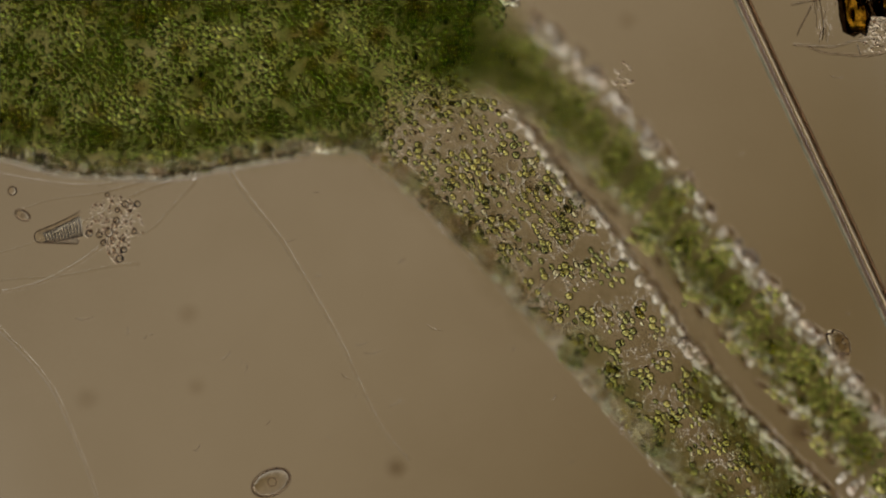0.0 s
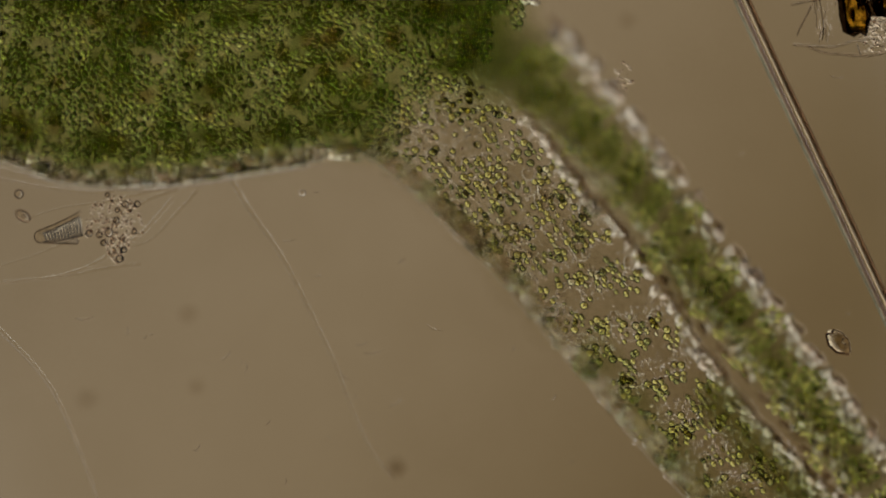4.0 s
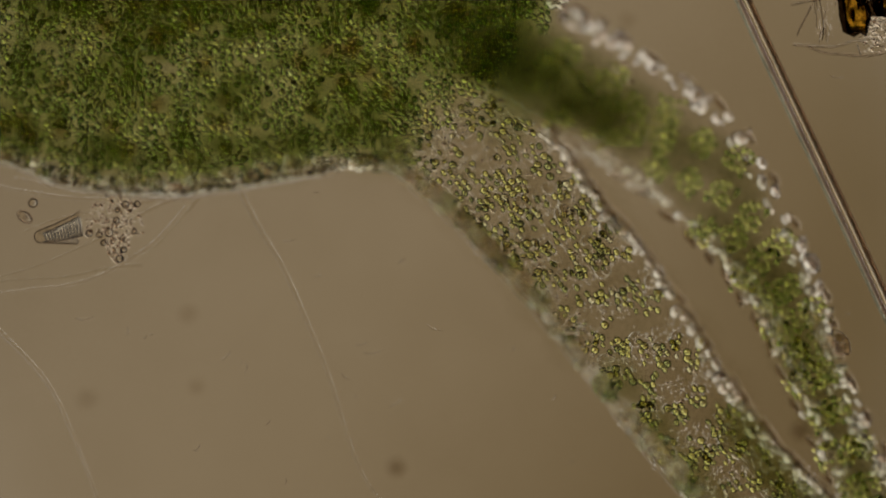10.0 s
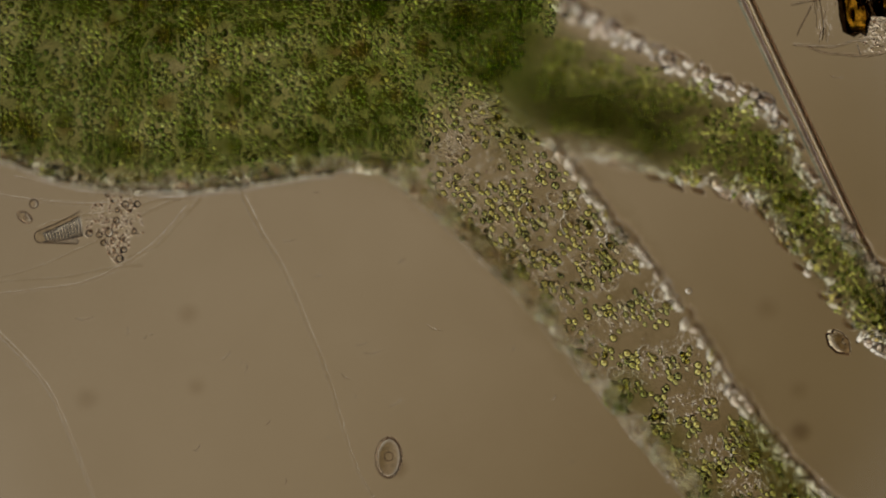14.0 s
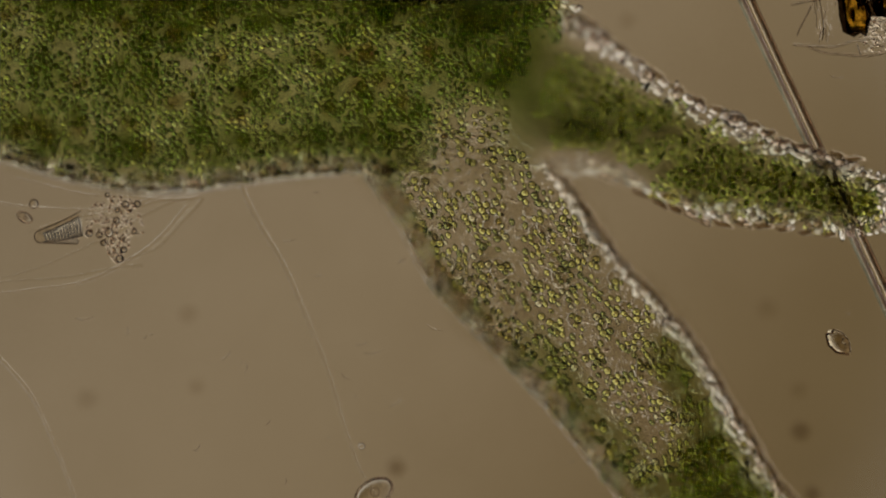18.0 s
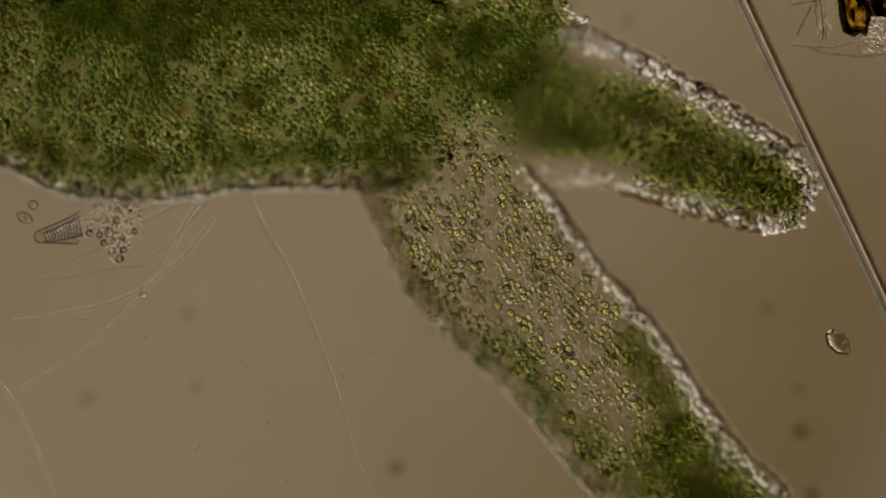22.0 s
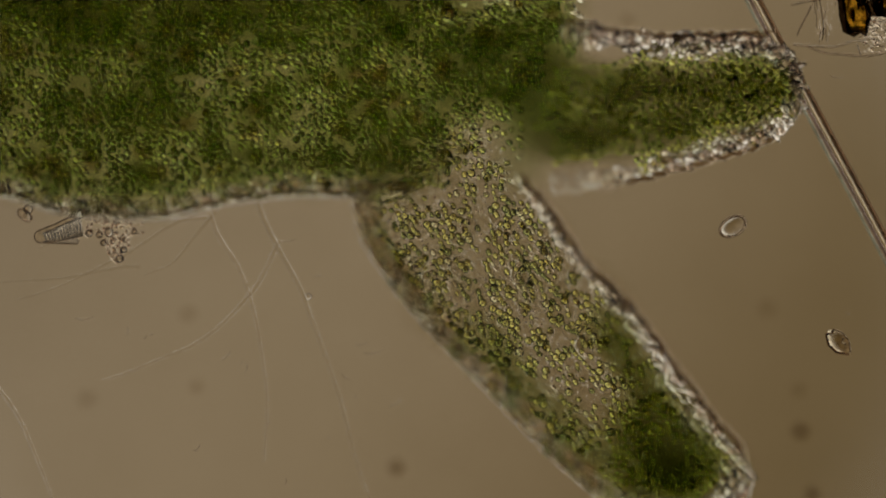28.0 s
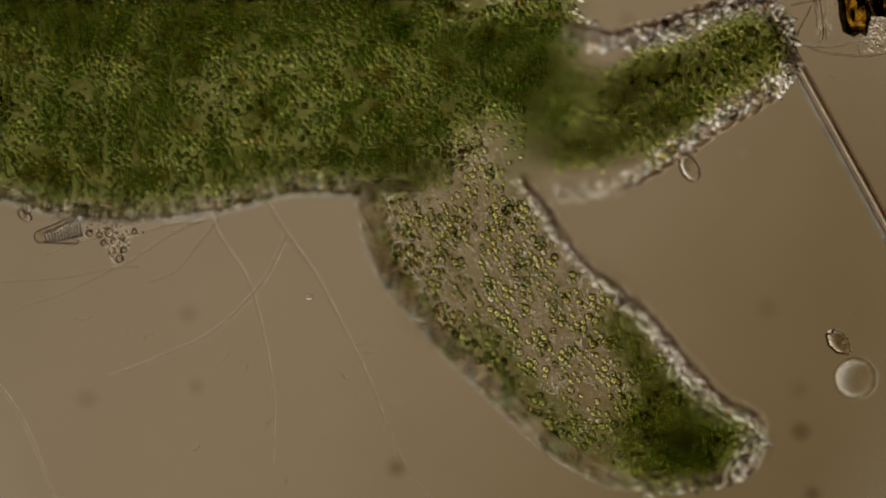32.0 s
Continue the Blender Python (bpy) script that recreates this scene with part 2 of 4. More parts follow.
LOWER[20.5] = [(640, 325, 860, 215), (683, 410, 938, 297), (725, 505, 1006, 378), (785, 575, 1060, 457),
               (930, 715, 1182, 597), (1045, 860, 1307, 782), (1150, 960, 1420, 905), (1300, 1060, 1410, 1010)]
LOWER[25.0] = [(632, 338, 850, 215), (655, 425, 928, 315), (705, 510, 995, 392), (760, 565, 1050, 470),
               (880, 690, 1148, 583), (1000, 820, 1268, 757), (1120, 905, 1375, 872), (1240, 985, 1380, 950)]
LOWER[28.0] = [(632, 345, 850, 220), (648, 425, 925, 320), (690, 495, 985, 395), (742, 560, 1035, 466),
               (860, 685, 1128, 563), (985, 812, 1243, 720), (1080, 885, 1318, 812), (1215, 925, 1330, 882)]
LOWER[32.0] = [(640, 345, 850, 225), (655, 430, 925, 322), (680, 495, 974, 383), (735, 565, 1030, 460),
               (850, 685, 1150, 562), (985, 805, 1262, 693), (1112, 866, 1350, 752), (1235, 866, 1338, 838)]
# before it draws in, the arm only drifts: shift at its root, its middle and beyond
for t, (ax, ay), (bx, by), (cx, cy) in [(0.0, (-69, -58), (-77, -72), (-83, -88)), (2.0, (-56, -52), (-64, -66), (-73, -83)),
                                        (3.5, (-47, -47), (-54, -59), (-62, -72)), (6.0, (-28, -35), (-36, -42), (-47, -49)),
                                        (9.0, (-13, -27), (-20, -28), (-32, -28)), (11.0, (-4, -17), (-8, -18), (-14, -17))]:
    LOWER[t] = []
    for i, (lx, ly, rx, ry) in enumerate(LOWER[14.5]):
        f = min(max((i - 1) / 2, 0), 1)
        g = min(max(i - 3, 0), 1)
        dx = ax + (bx - ax) * f + (cx - bx) * g
        dy = ay + (by - ay) * f + (cy - by) * g
        LOWER[t].append((lx + dx, ly + dy, rx + dx, ry + dy))
for t, f, a, b in [(17.0, 0.2, 16.5, 20.5), (18.0, 0.45, 16.5, 20.5), (19.0, 0.70, 16.5, 20.5), (23.0, 0.55, 20.5, 25.0)]:
    LOWER[t] = [tuple(np.array(p) + (np.array(q) - np.array(p)) * f) for p, q in zip(LOWER[a], LOWER[b])]

UPPER = {}
UPPER[0.0] = [(820, 160, 860, 0), (880, 170, 955, 45), (1000, 285, 1080, 165), (1125, 425, 1205, 315),
              (1250, 575, 1330, 470), (1365, 710, 1460, 615), (1490, 845, 1575, 755), (1600, 960, 1660, 905)]
UPPER[3.5] = [(850, 175, 890, 15), (910, 195, 985, 55), (1025, 310, 1105, 190), (1140, 460, 1222, 350),
              (1255, 600, 1340, 500), (1370, 730, 1460, 650), (1485, 865, 1570, 795), (1600, 985, 1660, 935)]
UPPER[6.0] = [(875, 195, 915, 30), (935, 215, 1010, 65), (1040, 330, 1120, 210), (1140, 445, 1215, 345),
              (1245, 605, 1330, 515), (1355, 745, 1450, 680), (1470, 890, 1550, 815), (1590, 1010, 1650, 960)]
UPPER[9.0] = [(895, 208, 925, 35), (960, 245, 1030, 90), (1050, 350, 1125, 215), (1150, 460, 1230, 360),
              (1250, 605, 1340, 520), (1355, 755, 1445, 675), (1455, 885, 1545, 820), (1570, 1010, 1640, 970)]
UPPER[9.2] = [(898, 208, 928, 35), (962, 245, 1035, 75), (1060, 340, 1145, 200), (1165, 460, 1260, 335),
              (1270, 590, 1375, 480), (1370, 720, 1475, 610), (1470, 850, 1560, 765), (1540, 970, 1620, 930)]
UPPER[9.5] = [(898, 210, 930, 36), (965, 245, 1020, 45), (1080, 330, 1145, 150), (1210, 445, 1305, 290),
              (1320, 550, 1430, 450), (1390, 680, 1500, 620), (1470, 870, 1580, 815), (1515, 965, 1610, 935)]
UPPER[9.7] = [(900, 212, 932, 38), (965, 245, 1010, 30), (1090, 325, 1140, 120), (1235, 440, 1330, 275),
              (1325, 545, 1450, 500), (1385, 680, 1505, 650), (1470, 880, 1590, 860), (1510, 960, 1630, 940)]
UPPER[10.0] = [(900, 215, 935, 38), (970, 250, 1005, 22), (1095, 312, 1130, 95), (1225, 425, 1310, 240),
               (1320, 545, 1435, 480), (1395, 690, 1485, 650), (1480, 880, 1580, 850), (1520, 960, 1620, 930)]
UPPER[11.0] = [(905, 220, 940, 40), (975, 250, 1005, 8), (1090, 297, 1110, 65), (1210, 375, 1265, 195),
               (1305, 485, 1395, 375), (1415, 615, 1495, 535), (1590, 850, 1640, 760), (1640, 900, 1690, 860)]
UPPER[12.0] = [(905, 225, 942, 42), (980, 252, 1005, 8), (1090, 290, 1115, 65), (1215, 355, 1255, 170),
               (1320, 435, 1395, 330), (1415, 540, 1480, 455), (1540, 715, 1595, 620), (1595, 765, 1645, 715)]
UPPER[13.0] = [(910, 235, 945, 45), (985, 258, 1005, 15), (1090, 280, 1115, 68), (1210, 338, 1235, 138),
               (1325, 410, 1380, 270), (1385, 520, 1450, 410), (1480, 655, 1545, 575), (1535, 688, 1585, 650)]
UPPER[14.0] = [(910, 240, 945, 48), (985, 268, 1005, 15), (1090, 285, 1110, 65), (1200, 325, 1235, 130),
               (1330, 365, 1360, 190), (1400, 448, 1450, 340), (1525, 595, 1560, 480), (1580, 615, 1615, 540)]
UPPER[14.5] = [(910, 245, 945, 50), (985, 275, 1005, 20), (1090, 290, 1100, 62), (1190, 312, 1215, 112),
               (1300, 340, 1338, 158), (1400, 388, 1440, 260), (1550, 495, 1580, 368), (1620, 520, 1650, 430)]
UPPER[16.5] = [(915, 262, 950, 65), (1000, 292, 1020, 40), (1095, 303, 1100, 76), (1195, 318, 1220, 116),
               (1305, 335, 1335, 150), (1430, 315, 1450, 205), (1570, 340, 1570, 238), (1680, 335, 1680, 265)]
UPPER[17.0] = [(915, 265, 950, 70), (1000, 298, 1020, 45), (1090, 305, 1100, 80), (1190, 325, 1220, 130),
               (1300, 348, 1335, 156), (1420, 330, 1440, 210), (1560, 345, 1560, 240), (1660, 340, 1660, 270)]
UPPER[18.0] = [(912, 270, 945, 75), (985, 300, 1010, 40), (1070, 308, 1085, 85), (1170, 355, 1190, 165),
               (1260, 392, 1306, 220), (1370, 398, 1400, 265), (1490, 412, 1510, 295), (1585, 390, 1590, 340)]
UPPER[19.0] = [(910, 270, 940, 80), (975, 300, 1010, 45), (1045, 305, 1070, 80), (1115, 365, 1170, 155),
               (1185, 412, 1278, 245), (1265, 448, 1350, 305), (1370, 495, 1440, 375), (1480, 490, 1497, 440)]
UPPER[20.5] = [(910, 285, 940, 85), (975, 305, 1010, 60), (1045, 320, 1070, 80), (1090, 360, 1160, 135),
               (1155, 415, 1248, 225), (1215, 455, 1310, 300), (1290, 500, 1375, 360), (1370, 500, 1407, 425)]
UPPER[21.7] = [(910, 280, 940, 85), (970, 312, 1005, 58), (1050, 325, 1085, 82), (1130, 352, 1170, 130),
               (1200, 388, 1255, 185), (1265, 408, 1330, 245), (1335, 432, 1400, 295), (1410, 415, 1436, 360)]
UPPER[23.0] = [(915, 290, 945, 80), (985, 318, 1010, 55), (1065, 322, 1085, 72), (1145, 325, 1165, 98),
               (1230, 334, 1250, 122), (1310, 336, 1335, 155), (1390, 332, 1410, 185), (1462, 285, 1464, 235)]
UPPER[25.0] = [(915, 295, 945, 75), (985, 322, 1010, 52), (1070, 316, 1080, 66), (1145, 308, 1150, 82),
               (1225, 304, 1225, 92), (1300, 291, 1300, 98), (1372, 272, 1375, 118), (1428, 215, 1428, 175)]
UPPER[28.0] = [(915, 300, 945, 72), (985, 330, 1008, 52), (1070, 325, 1075, 62), (1145, 310, 1140, 72),
               (1225, 292, 1215, 73), (1300, 268, 1285, 72), (1372, 238, 1355, 74), (1420, 170, 1414, 120)]
UPPER[32.0] = [(915, 305, 955, 68), (990, 345, 1010, 55), (1085, 338, 1080, 68), (1160, 300, 1135, 58),
               (1230, 260, 1195, 42), (1305, 208, 1265, 15), (1375, 165, 1335, -8), (1412, 95, 1398, 40)]

# the trunk: its lower margin's height at eight places 100 apart, from x = 0
MARGIN = {}
MARGIN[0.0] = [280, 306, 314, 315, 298, 281, 273, 292]
MARGIN[3.5] = [284, 318, 328, 325, 312, 296, 282, 292]
MARGIN[6.0] = [285, 324, 336, 335, 322, 305, 292, 300]
MARGIN[9.0] = [285, 324, 341, 345, 335, 318, 302, 304]
MARGIN[14.5] = [285, 319, 336, 341, 335, 320, 308, 312]
MARGIN[17.0] = [283, 311, 331, 338, 325, 312, 305, 318]
MARGIN[20.5] = [290, 331, 351, 353, 340, 330, 325, 338]
MARGIN[25.0] = [315, 356, 364, 358, 340, 340, 347, 350]
MARGIN[28.0] = [345, 374, 386, 383, 360, 348, 347, 352]
MARGIN[32.0] = [355, 381, 393, 388, 372, 348, 345, 352]
# and how far its tissue has drifted along, at x = 0, 400 and 900
DRIFT = {0.0: (0, 0, 0), 3.5: (4, 14, 30), 6.0: (8, 28, 56), 9.0: (10, 42, 78), 14.5: (16, 66, 93), 17.0: (34, 74, 100),
         20.5: (52, 84, 112), 25.0: (62, 90, 125), 28.0: (64, 100, 130), 32.0: (64, 110, 132)}


def limb_rows(keys, s, u, z, turn=0.0, out=0.0, tuck=0.0):
    """Where the matter at s along and u across (-1 near side, 1 far side) of a limb lies at each time."""
    rows = []
    for t in sorted(keys):
        a = cat(keys[t], s)
        b = cat(keys[t], min(s + 0.15, len(keys[t]) - 1))
        c = cat(keys[t], max(s - 0.15, 0))
        mid, across = (a[:2] + a[2:]) / 2, (a[2:] - a[:2]) / 2
        d = (b[:2] + b[2:] - c[:2] - c[2:]) / 2
        p = mid + across * u
        # tuck: while the arm is stretched and rolled over, its rim lies folded in
        p = p + across / np.linalg.norm(across) * (out - math.copysign(tuck, u) * float(np.interp(t, (9.2, 10.5), (1.0, 0.0))))
        ang = math.degrees(math.atan2(-d[1], d[0]))
        # the upper arm floats higher over the slide at first
        lift = float(np.interp(t, (9.0, 9.7, 11.0, 14.5, 17.0), (1.0, 0.6, 0.35, 0.15, 0.0))) if keys is UPPER else 0.0
        rows.append((t, Matrix.Translation(at(p[0], p[1], z + lift)) @ pose(0, 0, 0, 0, 0, ang + turn)))
    return rows


def trunk_rows(x0, d, z, turn=0.0, slip=0.0, over=(6.0, 20.0)):
    """The same for the trunk, at x0 along and d up from its margin; slip: how much further up it lay before the body drew together."""
    rows = []
    for t in sorted(MARGIN):
        x = x0 + np.interp(x0, (0, 400, 900), DRIFT[t])
        y = float(cat(MARGIN[t], x / 100)) if x < 700 else MARGIN[t][7] - (x - 700) * 0.1
        y0 = float(cat(MARGIN[t], max(x - 25, -90) / 100)) if x < 700 else y
        lean = math.degrees(math.atan2(y0 - y, 25)) if 0 < x < 690 else 0
        up = d + slip * (1 - float(np.interp(t, over, (0, 1))))
        rows.append((t, Matrix.Translation(at(x, y - up, z)) @ pose(0, 0, 0, 0, 0, lean + turn)))
    return rows


MOVES = []


def moving(ob, rows):
    ob.matrix_basis = rows[0][1]
    MOVES.append((ob, rows))
    return ob


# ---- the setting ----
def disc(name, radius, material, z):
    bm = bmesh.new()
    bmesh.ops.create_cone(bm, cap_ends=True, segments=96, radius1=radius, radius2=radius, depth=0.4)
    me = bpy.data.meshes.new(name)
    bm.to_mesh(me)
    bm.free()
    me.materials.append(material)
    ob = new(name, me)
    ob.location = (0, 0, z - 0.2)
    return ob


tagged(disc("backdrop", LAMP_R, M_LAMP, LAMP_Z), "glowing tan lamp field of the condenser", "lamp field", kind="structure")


def slide():
    bm = bmesh.new()
    bmesh.ops.create_cube(bm, size=1.0)
    bmesh.ops.scale(bm, vec=(26, 16, 3.0), verts=bm.verts)
    bmesh.ops.bevel(bm, geom=bm.edges[:], offset=0.08, segments=2, affect="EDGES")
    me = bpy.data.meshes.new("ground")
    bm.to_mesh(me)
    bm.free()
    me.materials.append(M_SLIDE)
    ob = new("ground", me)
    ob.location = (0, 0, -1.5)
    tagged(ob, "clear glass microscope slide under a film of water", "slide", kind="structure")


slide()

# ---- the polyp ----
rng = np.random.default_rng(7)
polyp = thing("polyp", "green freshwater polyp with algae-filled tissue, bending its arms", "polyp")
trunk = part("trunk", None, polyp, "broad trunk packed with dark green algae")
lower_arm = part("tentacle", None, polyp, "thick pale arm dotted with green algae")
upper_arm = part("tentacle", None, polyp, "tapering green arm edged with clear beads")


def blob_mesh(name, r, thick, material, seed, stretch=1.0):
    g = np.random.default_rng(seed)
    return balls(name, [((0, 0, 0), (r * stretch, r, thick), 0)], material, 2, 0.05, g)


def pack(side, n, size, g):
    """n round cells that push one another apart on a square that joins up at its edges."""
    p = g.uniform(0, side, (n, 2))
    r = size * g.choice([0.6, 0.78, 0.92, 1.0, 1.12, 1.3], n)
    for step in range(60):
        d = p[:, None, :] - p[None, :, :]
        d -= side * np.round(d / side)
        q = np.hypot(d[..., 0], d[..., 1]) + np.eye(n)
        over = np.clip(r[:, None] + r[None, :] - q, 0, None) * (1 - np.eye(n))
        p = (p + (d / q[..., None] * over[..., None]).sum(axis=1) * 0.4) % side
    return p, r


def cells_mesh(name, p, r, material, g, widen=1.0):
    items = []
    for (x, y), r0 in zip(p, r):
        items.append(((x * widen, y, g.uniform(-0.2, 0.2)), (r0 * g.uniform(0.95, 1.08), r0 * g.uniform(0.85, 1.0), r0 * 0.85), g.uniform(0, 6.283)))
    return balls(name, items, material, 2)


def sheet_mesh(name, side, n, size, material, seed):
    """A square sheet of packed cells, one deep."""
    g = np.random.default_rng(seed)
    p, r = pack(side, n, size, g)
    return cells_mesh(name, p - side / 2, r, material, g)


def sheet_tiles(name, side, parts, n, size, material, seed, widen):
    """A large sheet of packed cells cut into parts * parts tiles that fit one another."""
    g = np.random.default_rng(seed)
    p, r = pack(side, n, size, g)
    # thin places, where the clear tissue between the cells shows
    w = 2 * math.pi / side
    thin = np.sin(w * 3 * p[:, 0] + 1.3 * np.sin(w * 2 * p[:, 1] + seed)) + np.sin(w * 4 * p[:, 1] + 1.1 * np.sin(w * 3 * p[:, 0] + 2 * seed))
    kept = (thin < 1.15) | (g.uniform(0, 1, n) < 0.45)
    p, r = p[kept], r[kept]
    step = side / parts
    tiles, centres = {}, {}
    for i in range(parts):
        for k in range(parts):
            inside = (np.floor(p[:, 0] / step) == i) & (np.floor(p[:, 1] / step) == k)
            centres[i, k] = p[inside] - np.array([(i + 0.5) * step, (k + 0.5) * step])
            tiles[i, k] = cells_mesh(name, centres[i, k], r[inside], material, g, widen)
    return tiles, centres


def grain_mesh(name, side, n, seed):
    """Tiny clear grains strewn over a round patch."""
    g = np.random.default_rng(seed)
    items = []
    for i in range(n):
        a, q, r = g.uniform(0, 6.283), side / 2 * math.sqrt(g.uniform(0, 1)), g.uniform(0.008, 0.022)
        items.append(((q * math.cos(a), q * math.sin(a), g.uniform(-0.06, 0.06)), (r * g.uniform(1, 1.7), r, r * 0.7), g.uniform(0, 6.283)))
    return balls(name, items, M_GRAIN, 1)


def single(name, r, material, seed, lumpy=0.12, long=1.25):
    g = np.random.default_rng(seed)
    return balls(name, [((0, 0, 0), (r * g.uniform(0.9, long), r * g.uniform(0.8, 1.0), r * 0.85), g.uniform(-0.6, 0.6))], material, 2, lumpy, g)


SHEETS = [sheet_tiles("algae_clump", 2.6, 5, 720, 0.055, M_ALGAE, 20 + i, 1.04) for i in range(3)]
VACUOLES = [single("vacuole", 0.09 + 0.03 * i, M_VACUOLE, 150 + i, 0.04) for i in range(4)]
TRUNK_BLOBS = [blob_mesh("tissue", 0.98, 0.25, M_BODY, 40 + i) for i in range(4)]
DEEP_BLOBS = [blob_mesh("deep_shade_tissue", 0.78, 0.2, M_DEEP, 50 + i) for i in range(2)]
MOTTLES = [blob_mesh("tissue", 0.26, 0.15, M_DAPPLE, 45 + i, 1.3) for i in range(3)] + [blob_mesh("tissue", 0.22, 0.15, M_DAPPLE_TAN, 48, 1.3)]
RIM = [single("margin_cell", 0.06 + 0.014 * i, M_RIM, 60 + i, 0.25, 1.5) for i in range(6)]
PALE_BLOBS = [blob_mesh("tissue", 0.88, 0.2, M_PALE, 70 + i) for i in range(4)]
GREEN_BLOBS = [blob_mesh("tissue", 0.55, 0.18, M_GREEN, 80 + i, 1.35) for i in range(4)]
ARM_BLOBS = [blob_mesh("tissue", 0.55, 0.18, M_ARM, 85 + i, 1.35) for i in range(4)]
BEADS = [single("clear_bead", 0.032 + 0.0075 * i, M_BEAD, 90 + i, 0.35, 1.6) for i in range(9)]
SWOLLEN = [single("clear_bead", 0.082 + 0.012 * i, M_SWOLLEN, 190 + i, 0.15, 1.3) for i in range(5)]
EDGE_SHADE = [tube("cuticle", [(-0.14, 0.012, 0), (-0.05, -0.01, 0), (0.05, 0.012, 0), (0.14, -0.01, 0)], [0.02, 0.05, 0.06, 0.02], M_SHADE_BROWN, 8), tube("cuticle", [(-0.2, 0.01, 0), (-0.06, -0.01, 0), (0.06, 0.01, 0), (0.2, -0.01, 0)], [0.015, 0.055, 0.055, 0.015], M_SHADE_BROWN, 8)]
ARM_CLUMPS = [sheet_mesh("algae_clump", 0.50, 23, 0.049, M_ALGAE_BRIGHT, 100 + i) for i in range(8)]
ALGA = [single("algal_cell", 0.052 + 0.0062 * i, M_ALGA, 120 + i, 0.05, 1.1) for i in range(5)]


def pick(meshes):
    return meshes[int(rng.integers(len(meshes)))]


def stations(keys, times, u, gap, first, last):
    """Places along a limb that are never closer than about gap plan units on its side u at the times given."""
    out, run, s = [], 0.0, first
    p = None
    while s < last:
        q = []
        for t in times:
            a = cat(keys[t], s)
            q.append((a[:2] + a[2:]) / 2 + (a[2:] - a[:2]) / 2 * u)
        run += 0 if p is None else min(float(np.hypot(*(m - n))) for m, n in zip(p, q))
        if p is None or run >= gap:
            out.append(s)
            run = 0.0
        p = q
        s += 0.01
    return out


# trunk: tissue, algae and margin
def in_trunk(x0, d, slack=0.0):
    """Inside the trunk's packed part: left of the lower arm's root and clear of the pale spot near its far end."""
    if 680 < x0 < 785 and 308 < d < 372:
        return False
    return x0 < 600 or d > 14 + max(0, x0 - 640) * 0.8 + max(0, x0 - 760) * 0.15 + slack


for x0 in range(-150, 900, 50):
    for d in range(82, 520, 50):
        j = rng.uniform(-25, 25, 2)
        if in_trunk(x0 + j[0], d + j[1], 40):
            moving(part("tissue", pick(TRUNK_BLOBS), trunk), trunk_rows(x0 + j[0], max(d + j[1], 68), 1.0))
TAKEN = []
for row in range(10):
    for col in range(21):
        x0, d = -176 + col * 52, 39 + row * 52
        if in_trunk(x0, d, rng.uniform(-22, 0)) and x0 < 895:
            tiles, middles = SHEETS[(col // 5 + 2 * (row // 5)) % 3]
            moving(part("algae_clump", tiles[col % 5, row % 5], trunk, kind="stuff"), trunk_rows(x0, d, 0.42 + 1.2 * max(0, 1 - d / 90)))
            if x0 > 560:
                TAKEN += [np.array((x0 + c[0] / U, d + c[1] / U)) for c in middles[col % 5, row % 5]]
# mottling: knots of denser green, and clear tissue between
for i in range(200):
    x0, d = rng.uniform(-170, 860), rng.uniform(45, 420)
    if in_trunk(x0, d, 20):
        moving(part("tissue", pick(MOTTLES), trunk), trunk_rows(x0, d, rng.uniform(0.9, 2.0), rng.uniform(0, 180)))
# the body is thicker towards its middle line, and thickens as it draws together
for x0 in range(-150, 720, 58):
    for d in range(320, 560, 58):
        moving(part("tissue", pick(TRUNK_BLOBS), trunk), trunk_rows(x0 + rng.uniform(-20, 20), d + rng.uniform(-15, 15), 1.3))
for x0 in range(-120, 800, 76):
    for d in range(110, 470, 76):
        if in_trunk(x0, d, 50):
            blob, x1, d1 = pick(TRUNK_BLOBS), x0 + rng.uniform(-20, 20), d + rng.uniform(-20, 20)
            # thinner towards the arms, whose tissue fills it up
            if x0 < 320 or (x0 + d) // 76 % 3:
                moving(part("tissue", blob, trunk), trunk_rows(x1, d1, 1.4, 0, 430, (8.0, 30.0)))
for x0, d in [(800, 225), (815, 140), (845, 235), (855, 165)]:
    moving(part("tissue", pick(TRUNK_BLOBS), trunk), trunk_rows(x0, d, 1.6, 0, 55))
# a darker green seam behind the margin
for i in range(15):
    moving(part("tissue", pick(GREEN_BLOBS), trunk), trunk_rows(-150 + i * 54 + rng.uniform(-8, 8), 60 + rng.uniform(-6, 6), 1.5))
# deep tissue near the arm roots, with the shade there tinted into its colour
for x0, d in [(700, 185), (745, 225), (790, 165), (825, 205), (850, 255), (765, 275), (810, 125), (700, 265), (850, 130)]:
    moving(part("tissue", pick(DEEP_BLOBS), trunk, "dark green deep tissue with shade tinted in"), trunk_rows(x0, d, 2.0, 0, 55))
# thin rods stand in for the bright halo and dark line at the margin
EDGE_FRINGE = [tube("membrane", [(-0.34, 0, 0), (-0.26, 0.003, 0), (-0.1, 0.004, 0), (0.1, 0.004, 0), (0.26, 0.003, 0), (0.34, 0, 0)], [0.015, 0.04, 0.05, 0.05, 0.04, 0.015], M_EDGE_HALO, 16),
            tube("membrane", [(-0.34, 0, 0), (-0.26, 0.003, 0), (-0.1, 0.004, 0), (0.1, 0.004, 0), (0.26, 0.003, 0), (0.34, 0, 0)], [0.008, 0.022, 0.028, 0.028, 0.022, 0.008], M_SHADE_BROWN, 8)]
